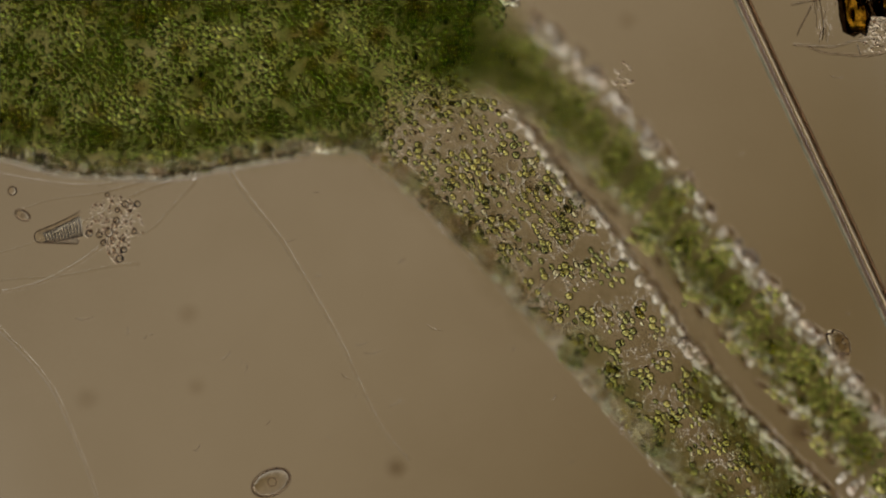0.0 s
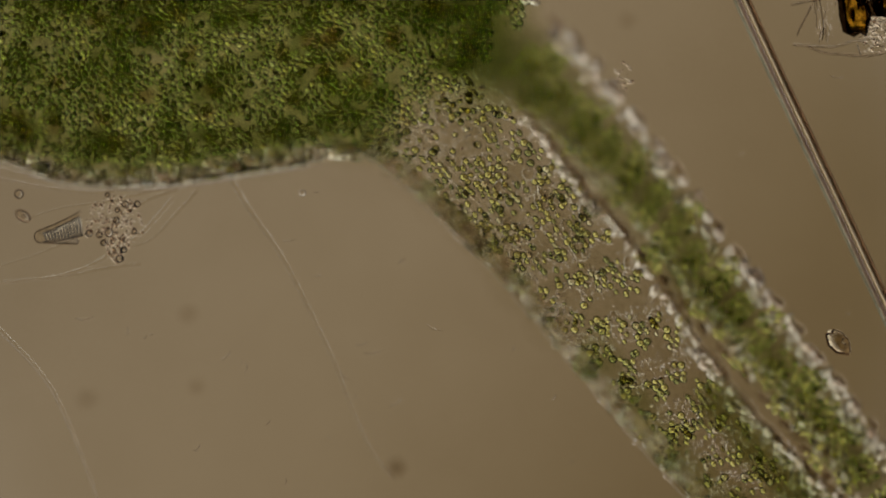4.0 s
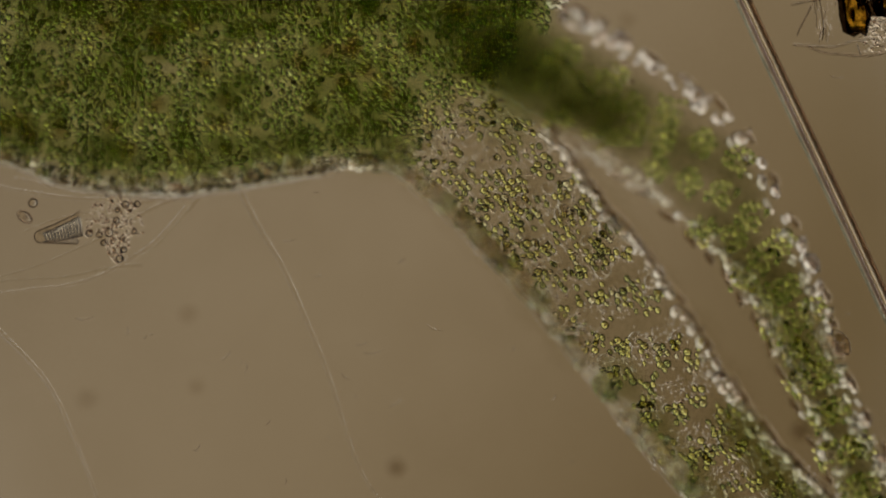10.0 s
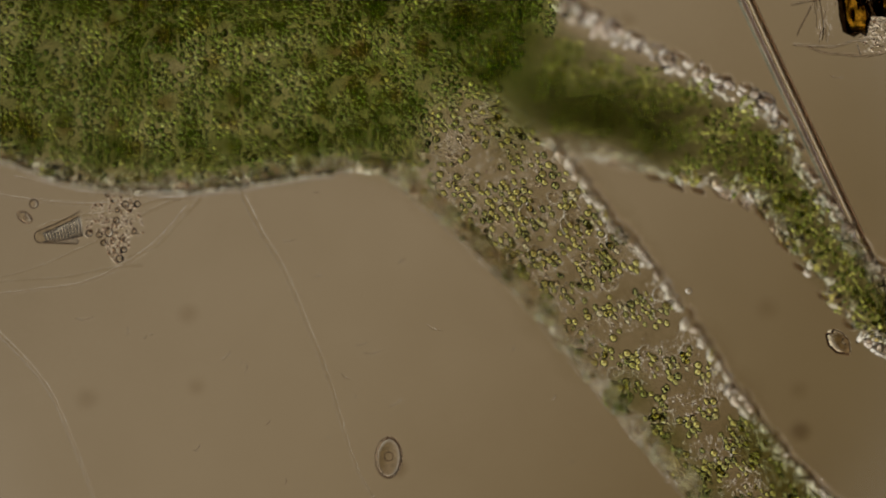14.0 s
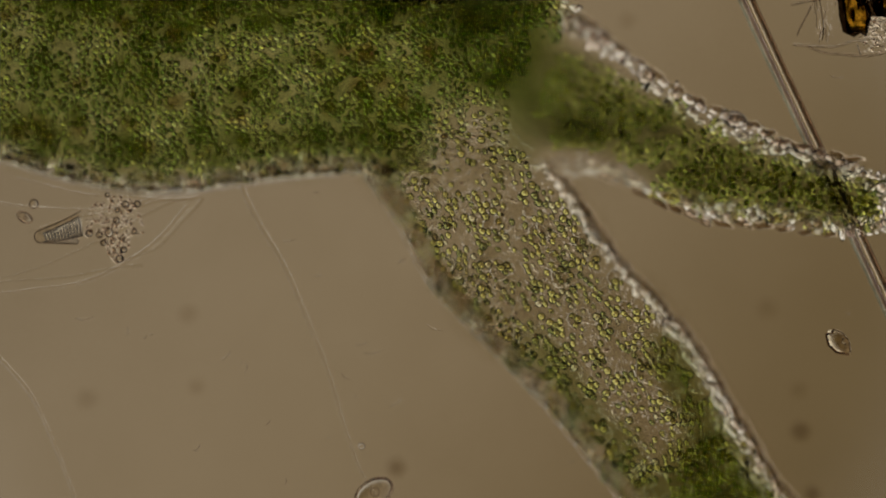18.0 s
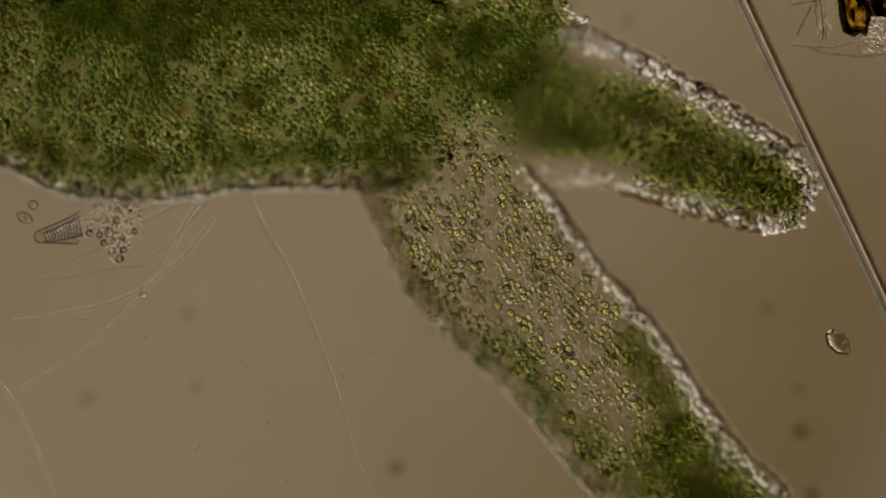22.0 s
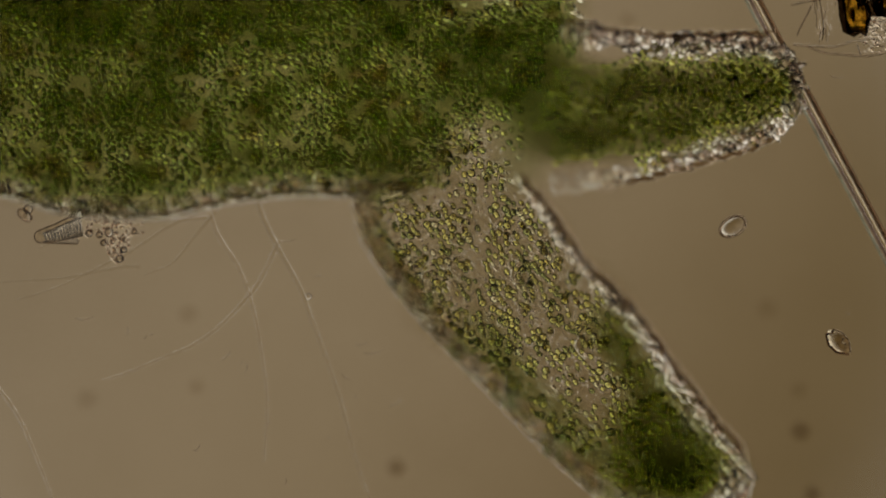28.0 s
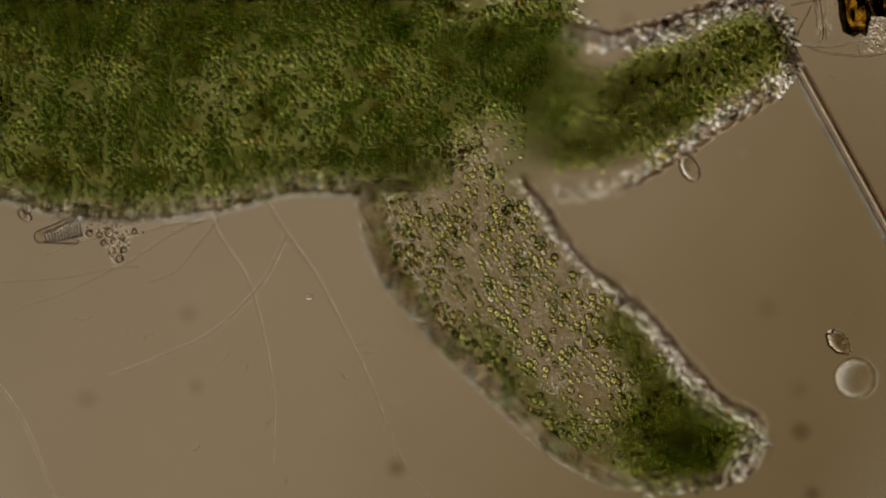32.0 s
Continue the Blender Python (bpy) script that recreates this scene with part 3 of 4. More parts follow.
for i in range(30):
    moving(part("membrane", EDGE_FRINGE[0], trunk, "thin clear rod added for the bright edge halo"), trunk_rows(-180 + i * 24, -1, 1.9))
    moving(part("membrane", EDGE_FRINGE[1], trunk, "thin dark fringe line along the edge"), trunk_rows(-170 + i * 24, 6, 2.1))
for i in range(68):
    x0 = -160 + i * 11.4
    moving(part("margin_cell", pick(RIM), trunk, "tan cell of the margin"), trunk_rows(x0, 9 + rng.uniform(-3, 4), 1.3 + rng.uniform(0, 0.5), rng.uniform(-20, 20)))
    moving(part("margin_cell", pick(RIM[:5]), trunk, "tan cell of the margin"), trunk_rows(x0 + 5, 20 + rng.uniform(-4, 5), 1.3 + rng.uniform(0, 0.8), rng.uniform(-50, 50)))
for i in range(26):
    moving(part("clear_bead", pick(BEADS), trunk, "clear bead-like cell"), trunk_rows(905 + rng.uniform(-26, 16), 262 + i * 7, 0.5 + rng.uniform(0, 0.4)))
for i in range(26):
    moving(part("margin_cell", pick(RIM), trunk, "tan cell of the margin"), trunk_rows(735 + rng.uniform(-60, 60), 330 + rng.uniform(-25, 45), 0.6 + rng.uniform(0, 0.3)))


def tip_beads(arm, keys, when, rings, z):
    """Clear cells round the end of an arm, from one side over the tip to the other."""
    half = float(np.hypot(*(cat(keys[when], 6.0)[2:] - cat(keys[when], 6.0)[:2]))) / 2
    for ring in rings:
        n = int(math.pi * half * ring / 11.5)
        for i in range(n + 1):
            a = -math.pi / 2 + math.pi * i / n
            s = 6.0 + ring * math.cos(a)
            e = cat(keys[when], s)
            u = ring * math.sin(a) * half / (float(np.hypot(*(e[2:] - e[:2]))) / 2)
            moving(part("clear_bead", pick(BEADS), arm, "clear bead-like cell"), limb_rows(keys, s, u, z + rng.uniform(0, 0.3), rng.uniform(-40, 40)))


# lower arm
for s in stations(LOWER, (16.5, 20.5, 32.0), 0, 48, 0.0, 6.5):
    for j in range(3):
        u = -0.6 + j * 0.6 + rng.uniform(-0.08, 0.08)
        green = s > 4.6 or (j == 0 and s > 3.2) or (j == 2 and s > 4.0)
        moving(part("tissue", pick(GREEN_BLOBS if green else PALE_BLOBS), lower_arm), limb_rows(LOWER, s, u, 1.0))
placed, centres = [], []


def free(x0, d, gap=10.5):
    """No algal cell of the trunk lies here already."""
    return min(np.hypot(q[0] - x0, q[1] - d) for q in TAKEN) > gap


def put_cell(s, u, gap, x=0.0, y=0.0):
    """An algal cell in the lower arm at s, u, or x along and y across from there, held stiffly."""
    m = dict(limb_rows(LOWER, s, u, 0.0))[18.0]
    q = m @ Vector((x * U, y * U, 0))
    p = np.array((q.x / U + 784, 441 - q.y / U))
    if not free(p[0] - 104, 318 - max(p[0] - 700, 0) * 0.1 - p[1]):
        return
    a = cat(LOWER[18.0], min(max(s, 0), 6))
    side = (p - (a[:2] + a[2:]) / 2) @ (a[2:] - a[:2]) / ((a[2:] - a[:2]) @ (a[2:] - a[:2])) * 2
    if abs(side) < 0.88 and -0.4 < s < 5.1 and all(np.hypot(*(p - o)) > gap for o in placed):
        placed.append(p)
        TAKEN.append(np.array((p[0] - 104, 318 - max(p[0] - 700, 0) * 0.1 - p[1])))
        held = Matrix.Translation((x * U, y * U, rng.uniform(-0.12, 0.15)))
        moving(part("algal_cell", pick(ALGA), lower_arm), [(t, n @ held) for t, n in limb_rows(LOWER, s, u, 0.35)])


# the algae sit in knots, packed side by side, with clear tissue between
for i in range(1500):
    s, u = rng.uniform(-0.9, 5.2), rng.uniform(-0.82, 0.82)
    a = cat(LOWER[18.0], s)
    c = (a[:2] + a[2:]) / 2 + (a[2:] - a[:2]) / 2 * u
    if any(np.hypot(*(c - q)) < 36 for q in centres):
        continue
    centres.append(c)
    turn, many, lean = rng.uniform(0, 3.1), int(rng.integers(9, 26)), rng.uniform(0.65, 1.45)
    spots = sorted([((m + 0.5 * (n % 2)) * 11.2, n * 9.7) for m in range(-4, 5) for n in range(-4, 5)], key=lambda q: (q[0] * lean) ** 2 + (q[1] / lean) ** 2)
    for x, y in spots[:many]:
        x, y = x + rng.normal(0, 1.2), y + rng.normal(0, 1.2)
        put_cell(s, u, 8.6, x * math.cos(turn) - y * math.sin(turn), x * math.sin(turn) + y * math.cos(turn))
for i in range(1000):
    x0, d = rng.uniform(640, 800), rng.uniform(10, 190)
    if 0.15 * (x0 - 640) - 10 < d < 0.8 * (x0 - 640) + 30 and free(x0, d, 12.0):
        TAKEN.append(np.array((x0, d)))
        moving(part("algal_cell", pick(ALGA), trunk), trunk_rows(x0, d, 0.4 + rng.uniform(-0.1, 0.2)))
for i in range(330):
    put_cell(rng.uniform(-0.9, 5.0), rng.uniform(-0.9, 0.9), 11.5)
GRAINS = [single("granule", 0.022 + 0.006 * i, M_GRANULE, 180 + i, 0.15, 1.4) for i in range(4)]
for i in range(130):
    moving(part("granule", pick(GRAINS), lower_arm, "tiny clear granule"), limb_rows(LOWER, rng.uniform(-0.3, 5.2), rng.uniform(-0.92, 0.92), 0.3 + rng.uniform(-0.1, 0.25), rng.uniform(0, 80)))
# the clear tissue between the knots is finely grained
GRAIN_SHEETS = [grain_mesh("granules", 0.62, 60, 200 + i) for i in range(5)]
for s in stations(LOWER, (16.5, 20.5, 32.0), 0, 44, -0.6, 5.6):
    for u in (-0.78, -0.39, 0.0, 0.39, 0.78):
        moving(part("granules", pick(GRAIN_SHEETS), lower_arm, "fine clear granules", "stuff"), limb_rows(LOWER, s, u + rng.uniform(-0.1, 0.1), 0.10, rng.uniform(0, 180)))
for i in range(46):
    moving(part("vacuole", pick(VACUOLES), lower_arm, "faint clear bubble"), limb_rows(LOWER, rng.uniform(-0.2, 6.5), rng.uniform(-0.8, 0.8), 0.55))
for i in range(60):
    moving(part("vacuole", pick(VACUOLES), lower_arm, "faint clear bubble"), limb_rows(LOWER, rng.uniform(-0.2, 5.5), rng.uniform(-0.95, -0.6), 0.7))
for s in stations(LOWER, (16.5, 20.5, 32.0), 0, 46, 4.85, 6.2):
    for j in range(4):
        if rng.uniform(0, 1) < 0.4:
            continue
        moving(part("algae_clump", pick(ARM_CLUMPS), lower_arm, kind="stuff"), limb_rows(LOWER, s + rng.uniform(-0.05, 0.05), -0.6 + 0.4 * j + rng.uniform(-0.05, 0.05), 0.6, rng.uniform(-20, 20)))
for out, gap in ((-5, 10), (-14, 20)):
    for s in stations(LOWER, (16.5, 20.5, 32.0), 1.0, gap, 0.95, 6.0):
        moving(part("clear_bead", pick(BEADS[:7]), lower_arm, "clear bead-like cell"), limb_rows(LOWER, s, 1.0, 1.5 + rng.uniform(-0.2, 0.3), rng.uniform(-60, 60), out + rng.uniform(-4, 4)))
# added rods for the halo and dark line of the near edge
for s in stations(LOWER, (16.5, 20.5), -1.0, 40, 0.15, 5.6):
    moving(part("membrane", EDGE_FRINGE[0], lower_arm, "thin clear rod added for the bright edge halo"), limb_rows(LOWER, s, -1.0, 1.2, 0, -5))
    moving(part("membrane", EDGE_FRINGE[1], lower_arm, "thin dark fringe line along the edge"), limb_rows(LOWER, s, -1.0, 1.2, 0, 1))
for out in (8, 18):
    for s in stations(LOWER, (16.5, 20.5, 32.0), -1.0, 11, 0.1, 6.0):
        moving(part("margin_cell", pick(RIM), lower_arm, "tan cell of the margin"), limb_rows(LOWER, s, -1.0, 2.3 + rng.uniform(-0.3, 0.4), 0, out + rng.uniform(-6, 6)))
for i in range(24):
    moving(part("tissue", MOTTLES[(0, 3, 3)[i % 3]], lower_arm, "olive and brown blotch"), limb_rows(LOWER, 0.2 + 0.22 * i, -0.9 + rng.uniform(-0.02, 0.12), 0.9 + rng.uniform(0, 0.8), rng.uniform(-30, 30)))
tip_beads(lower_arm, LOWER, 28.0, (0.92, 0.80, 0.68, 0.56), 1.3)
for s, u in [(6.05, -0.4), (6.05, 0.0), (6.05, 0.4), (6.3, -0.15), (6.3, 0.2)]:
    moving(part("algae_clump", pick(ARM_CLUMPS), lower_arm, kind="stuff"), limb_rows(LOWER, s, u, 0.8, rng.uniform(-40, 40)))
    moving(part("tissue", pick(GREEN_BLOBS), lower_arm), limb_rows(LOWER, s - 0.15, u * 0.8, 1.2))
# brown rods paint the dark side of the slanting light along the far edge
for s in stations(LOWER, (16.5, 20.5), 1.0, 15, 1.0, 5.9):
    moving(part("cuticle", pick(EDGE_SHADE), lower_arm, "dark soft shade painted along the edge"), limb_rows(LOWER, s, 1.0, 2.4 + rng.uniform(-0.3, 0.5), rng.uniform(-14, 14), 3 + rng.uniform(-4, 4)))

# blurred algae in the thick near side
for s, u in [(4.0, 0.62), (4.3, 0.58), (4.6, 0.52), (4.9, 0.45), (5.2, 0.3), (5.4, 0.05), (5.5, -0.3), (5.1, -0.35), (5.1, 0.1), (4.8, 0.25), (5.6, 0.3), (5.75, 0.0), (5.4, 0.5)]:
    moving(part("tissue", pick(GREEN_BLOBS), lower_arm, "dark green thick tissue"), limb_rows(LOWER, s, u, 1.4))
SPARSE = [sheet_mesh("algae_clump", 0.54, 13, 0.050, M_ALGAE, 140 + i) for i in range(4)]
for s in stations(LOWER, (16.5, 20.5, 32.0), -1.0, 56, 0.5, 4.8):
    moving(part("algae_clump", pick(SPARSE), lower_arm, kind="stuff"), limb_rows(LOWER, s, -0.76, 1.1, rng.uniform(-40, 40)))
# towards the tip the clear cells lie several deep
for side, outs, first in ((1.0, (-18,), 3.6), (1.0, (-34,), 4.6), (1.0, (-49,), 5.0), (-1.0, (8, 24), 5.3)):
    for out in outs:
        for s in stations(LOWER, (25.0, 32.0), side, 14, first, 6.0):
            moving(part("clear_bead", pick(BEADS), lower_arm, "clear bead-like cell"), limb_rows(LOWER, s, side, 1.3 + rng.uniform(-0.2, 0.3), 0, out + rng.uniform(-5, 5)))
# upper arm
for k, s in enumerate(stations(UPPER, (11.0, 13.0, 25.0), 0, 25, 0.6, 6.0)):
    for u in ((-0.42, 0.42) if k % 2 else (-0.5, 0.0, 0.5)):
        moving(part("tissue", pick(ARM_BLOBS), upper_arm), limb_rows(UPPER, s, u * (1 - 0.07 * s) + rng.uniform(-0.08, 0.08), 1.2))
for s in stations(UPPER, (11.0, 25.0), 0, 20, 1.0, 4.0):
    moving(part("tissue", pick(ARM_BLOBS), upper_arm), limb_rows(UPPER, s, rng.uniform(-0.5, 0.5), 1.6))
# tissue that is drawn out of the body as the arm swings over, and sinks back as the arm shortens
def drawn_rows(s, u, z, home):
    rows = []
    for t, m in limb_rows(UPPER, s, u, z):
        back = float(np.interp(t, (9.0, 10.5, 14.5, 19.0), (1.0, 0.0, 0.0, 1.0)))
        rows.append((t, Matrix.Translation(m.translation.lerp(at(home[0], home[1], z), back)) @ m.to_3x3().to_4x4()))
    return rows


for k, s in enumerate(stations(UPPER, (12.0,), 0, 40, 0.7, 3.0)):
    for u in (-0.62, -0.2):
        home = (590 + 36 * k + rng.uniform(-20, 20), -110 - 60 * u + rng.uniform(-20, 20))
        moving(part("tissue", pick(ARM_BLOBS), upper_arm), drawn_rows(s + rng.uniform(-0.1, 0.1), u + rng.uniform(-0.08, 0.08), 1.9, home))
# the trunk's shade on this arm's root, put into dark tissue blobs
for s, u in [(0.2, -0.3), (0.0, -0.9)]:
    moving(part("tissue", pick(DEEP_BLOBS), upper_arm, "dark green deep tissue with shade tinted in"), limb_rows(UPPER, s, u, 2.0))
for k, s in enumerate(stations(UPPER, (11.0, 13.0, 25.0), 0, 24, 0.8, 6.4)):
    for u in ((-0.66, 0.0, 0.66) if k % 2 else (-0.33, 0.33)):
        f = 0.55 if s > 6.1 else 0.82 if s > 4.6 else 0.68 if s < 2.6 else 1.0
        moving(part("algae_clump", pick(ARM_CLUMPS), upper_arm, kind="stuff"), limb_rows(UPPER, s, u * f + rng.uniform(-0.1, 0.1), max(2.5 - 0.55 * s, 0.4) + rng.uniform(-0.15, 0.15), rng.uniform(-30, 30)))
for side in (1.0, -1.0):
    for out, gap, kind in ((-5, 24.0, SWOLLEN), (-1, 11.0, BEADS[3:]), (-12, 9.0, BEADS), (-22, 10.5, BEADS[2:]), (-31, 13.0, BEADS[:6])):
        for s in stations(UPPER, (11.0, 20.5, 25.0, 32.0), side, gap, 0.95 if side > 0 else 1.8, 6.0):
            z = max(3.1 - 0.7 * s, 0.85) + rng.uniform(0, 0.4)
            if out < -30 and s < 3 or side < 0 and (s < 3.4 and out != -12 or out == -1):
                continue
            if side < 0 and rng.uniform(2.7, 4.3) > s:
                moving(part("margin_cell", pick(RIM), upper_arm, "tan cell of the margin"), limb_rows(UPPER, s, side, z + 0.3, 0, side * out + rng.uniform(-4, 4), 20))
            else:
                moving(part("clear_bead", pick(kind), upper_arm, "clear bead-like cell"), limb_rows(UPPER, s, side, z, rng.uniform(-60, 60), out + 5 + rng.uniform(-5, 5) if side > 0 else rng.uniform(-6, 6) - out, 0 if side > 0 else 16))
tip_beads(upper_arm, UPPER, 23.0, (0.97, 0.85, 0.72, 0.58), 0.6)
# painted edge shade on this arm too, far side then near side
for s in stations(UPPER, (13.0, 25.0), 1.0, 22, 0.9, 6.2):
    moving(part("cuticle", pick(EDGE_SHADE), upper_arm, "dark soft shade painted along the edge"), limb_rows(UPPER, s, 1.0, max(3.6 - 0.6 * s, 1.3), rng.uniform(-12, 12), 11 + rng.uniform(-3, 3)))
for s in stations(UPPER, (12.0, 25.0), -1.0, 24, 2.0, 6.0):
    moving(part("cuticle", pick(EDGE_SHADE), upper_arm, "dark soft shade painted along the edge"), limb_rows(UPPER, s, -1.0, max(3.0 - 0.5 * s, 1.2), rng.uniform(-14, 14), -3 + rng.uniform(-3, 3), 10))
# clear cells, far out of focus, in the crook of the arm
for i in range(22):
    moving(part("vacuole", pick(VACUOLES), upper_arm, "faint clear bubble"), limb_rows(UPPER, 0.95 + 0.07 * i, -1.0, 2.2 + rng.uniform(0, 0.8), rng.uniform(0, 90), 6 + rng.uniform(-10, 12), 18))
# one swollen bead stands out of the arm's far side
moving(part("clear_bead", single("clear_bead", 0.17, M_BEAD, 5, 0.03), upper_arm, "large swollen clear bead"), limb_rows(UPPER, 3.95, 1.0, 0.9, 0, 5))


# ---- loose things on the slide ----
def plan_line(points, z, wave=0.0, steps=40, seed=1):
    """A smooth line through a few plan points."""
    g = np.random.default_rng(seed)
    ph = g.uniform(0, 6, 2)
    out = []
    for i in range(steps + 1):
        s = i / steps * (len(points) - 1)
        p = cat(points, s)
        out.append(at(p[0] + wave * math.sin(s * 2.3 + ph[0]), p[1] + wave * math.sin(s * 3.1 + ph[1]), z))
    return out


def fibre():
    pts = [(1286, -60), (1313, 0), (1359, 100), (1406, 200), (1453, 300), (1500, 400), (1546, 500), (1593, 600), (1640, 700)]
    f = thing("glass_fibre", "long straight clear fibre with painted dark fringes lying on the slide", "fibre")
    root = at(1313, 0, 0.0)

    def rod(shift):
        return [p - root for p in plan_line([(x + shift, y - shift * 0.47) for x, y in pts], 0.10)]

    part("wall", tube("wall", rod(0), 0.11, M_FIBRE, 32), f)
    # rods for the central glint and the light and dark edge fringes, painted in
    part("core", tube("core", rod(1.5), 0.024, M_GLINT, 10), f, "bright glint down the middle, painted in")
    part("sheath", tube("sheath", rod(9.5), 0.042, M_EDGE, 12), f, "dark brown edge fringe, painted in")
    part("groove", tube("groove", rod(-4.5), 0.024, M_FRINGE_GREY, 12), f, "greyish fringe, painted in")
    part("sheath", tube("sheath", rod(-11), 0.028, M_FRINGE_COOL, 12), f, "pale bluish edge fringe, painted in")
    # the arm brushes against it and pushes it aside
    moving(f, [(t, Matrix.Translation(at(1313 + dx, 0, 0.0)) @ pose(0, 0, 0, 0, 0, a)) for t, dx, a in
               [(0, 0, 0), (9, 0, 0), (11, 4, 0), (13, 3, 0), (14, 7, 0), (14.5, 11, 0), (16.5, 16, 0.3), (17, 15, 0.3), (18, 8, 0), (19, 1, 0), (22, 1, 0.3), (23, 7, 1.5), (24, 11, 2.5), (25, 13, 2.7),
                (28, 20, 3.0), (29, 22, 3.2), (30, 26, 3.4), (32, 33, 3.7)]])


fibre()


def fan_diatom():
    d = thing("diatom", "fan-shaped ribbed glassy diatom shell on the slide", "diatom", m=Matrix.Translation(at(70, 418, 0.07)))
    foot = [(0.02 + 0.11 * math.cos(a), -0.01 + 0.11 * math.sin(a), 0) for a in np.linspace(1.7, 4.9, 12)]
    part("rounded_foot", tube("rounded_foot", foot, 0.014, M_WALL, 8), d)
    part("rim", tube("rim", [(-0.01, 0.10, 0), (0.25, 0.20, 0), (0.5, 0.32, 0), (0.72, 0.44, 0)], 0.015, M_WALL, 8), d, "dark shell edge")
    part("rim", tube("rim", [(0.08, 0.06, 0.02), (0.3, 0.15, 0.02), (0.5, 0.24, 0.02), (0.70, 0.35, 0.02)], 0.012, M_WALL, 8), d, "dark shell edge")
    part("rim", tube("rim", [(0.04, -0.11, 0), (0.3, -0.09, 0), (0.55, -0.04, 0), (0.77, 0.01, 0)], 0.015, M_WALL, 8), d, "dark shell edge")
    for i in range(12):
        x = 0.10 + i * 0.056
        top, low = 0.05 + (x - 0.08) * 0.46, -0.10 + (x - 0.05) * 0.145
        line = [(x - 0.03, top, 0), (x, (top + low) / 2, 0.02), (x + 0.02, low, 0)]
        part("rib", tube("rib", line, 0.013, M_RIB, 8), d, "dark rib")
        part("rib", tube("rib", [(p + 0.028, q, r) for p, q, r in line], 0.013, M_SILICA, 8), d, "clear rib")
    part("hind_valve", tube("hind_valve", [(0.06, -0.12, -0.03), (0.35, -0.13, -0.03), (0.67, -0.14, -0.03), (0.70, -0.07, -0.03)], 0.014, M_WALL, 8), d)
    for i in range(13):
        x = 0.28 + i * 0.032
        part("stria", tube("stria", [(x, -0.085 + i * 0.006, -0.03), (x, -0.13, -0.03)], 0.008, M_RIB, 6), d)
    bm = bmesh.new()
    vs = [bm.verts.new((x, y, -0.03)) for x, y in [(-0.08, 0.0), (-0.04, -0.09), (0.04, -0.11), (0.77, 0.01), (0.71, 0.40), (0.0, 0.10)]]
    f = bm.faces.new(vs)
    r = bmesh.ops.extrude_face_region(bm, geom=[f])
    bmesh.ops.translate(bm, verts=[v for v in r["geom"] if isinstance(v, bmesh.types.BMVert)], vec=(0, 0, 0.02))
    bmesh.ops.recalc_face_normals(bm, faces=bm.faces)
    me = bpy.data.meshes.new("valve")
    bm.to_mesh(me)
    bm.free()
    me.materials.append(M_CLEAR)
    part("valve", me, d)


fan_diatom()


def granules(name, label, px, py, spread, n, size, seed, shape=None):
    g = np.random.default_rng(seed)
    c = thing(name, label, "granules", m=Matrix.Translation(at(px, py, 0.0)))
    pool = [single("granule", size * k, M_GRANULE, seed * 10 + i, 0.1, 1.2) for i, k in enumerate((0.55, 0.8, 1.0, 1.3))]
    for i in range(n):
        a, q = g.uniform(0, 6.283), math.sqrt(g.uniform(0, 1))
        x, y = spread[0] * q * math.cos(a), spread[1] * q * math.sin(a)
        if shape:
            x, y = shape(x, y, g)
        o = part("granule", pool[int(g.integers(4))], c)
        o.location = (x, y, size * 0.9 + g.uniform(0, 0.10))
    return c


def pear(x, y, g):
    # broad above, drawn out to a tail below
    return x * (1.0 if y > -0.15 else 0.45) + 0.05 * (y < -0.15), y


granules("granule_cluster", "loose cluster of tiny clear brownish granules on the slide", 203, 405, (0.52, 0.60), 270, 0.030, 11, pear)
for px, py, r in [(222, 362, 5.5), (243, 361, 5), (208, 372, 4), (190, 345, 3.5), (158, 413, 5.5), (206, 390, 5), (183, 430, 4.5), (212, 458, 6), (219, 442, 5), (193, 412, 7), (176, 416, 5), (238, 410, 4)]:
    ring = [(r * U * math.cos(a), r * U * math.sin(a), 0) for a in np.linspace(0, 6.283, 19)]
    ob = thing("spore", "tiny round clear spore with a dark wall on the slide", "spore", "spores", Matrix.Translation(at(px, py, 0.08)))
    part("wall", tube("wall", ring, 0.016, M_WALL, 8), ob, "dark ring-shaped wall")
    part("core", balls("core", [((0, 0, 0), (r * U * 0.9, r * U * 0.9, r * U * 0.6), 0)], M_CLEAR, 2), ob)
granules("granule_cluster", "small faint cluster of pale granules on the slide", 1102, 136, (0.19, 0.26), 30, 0.024, 12)


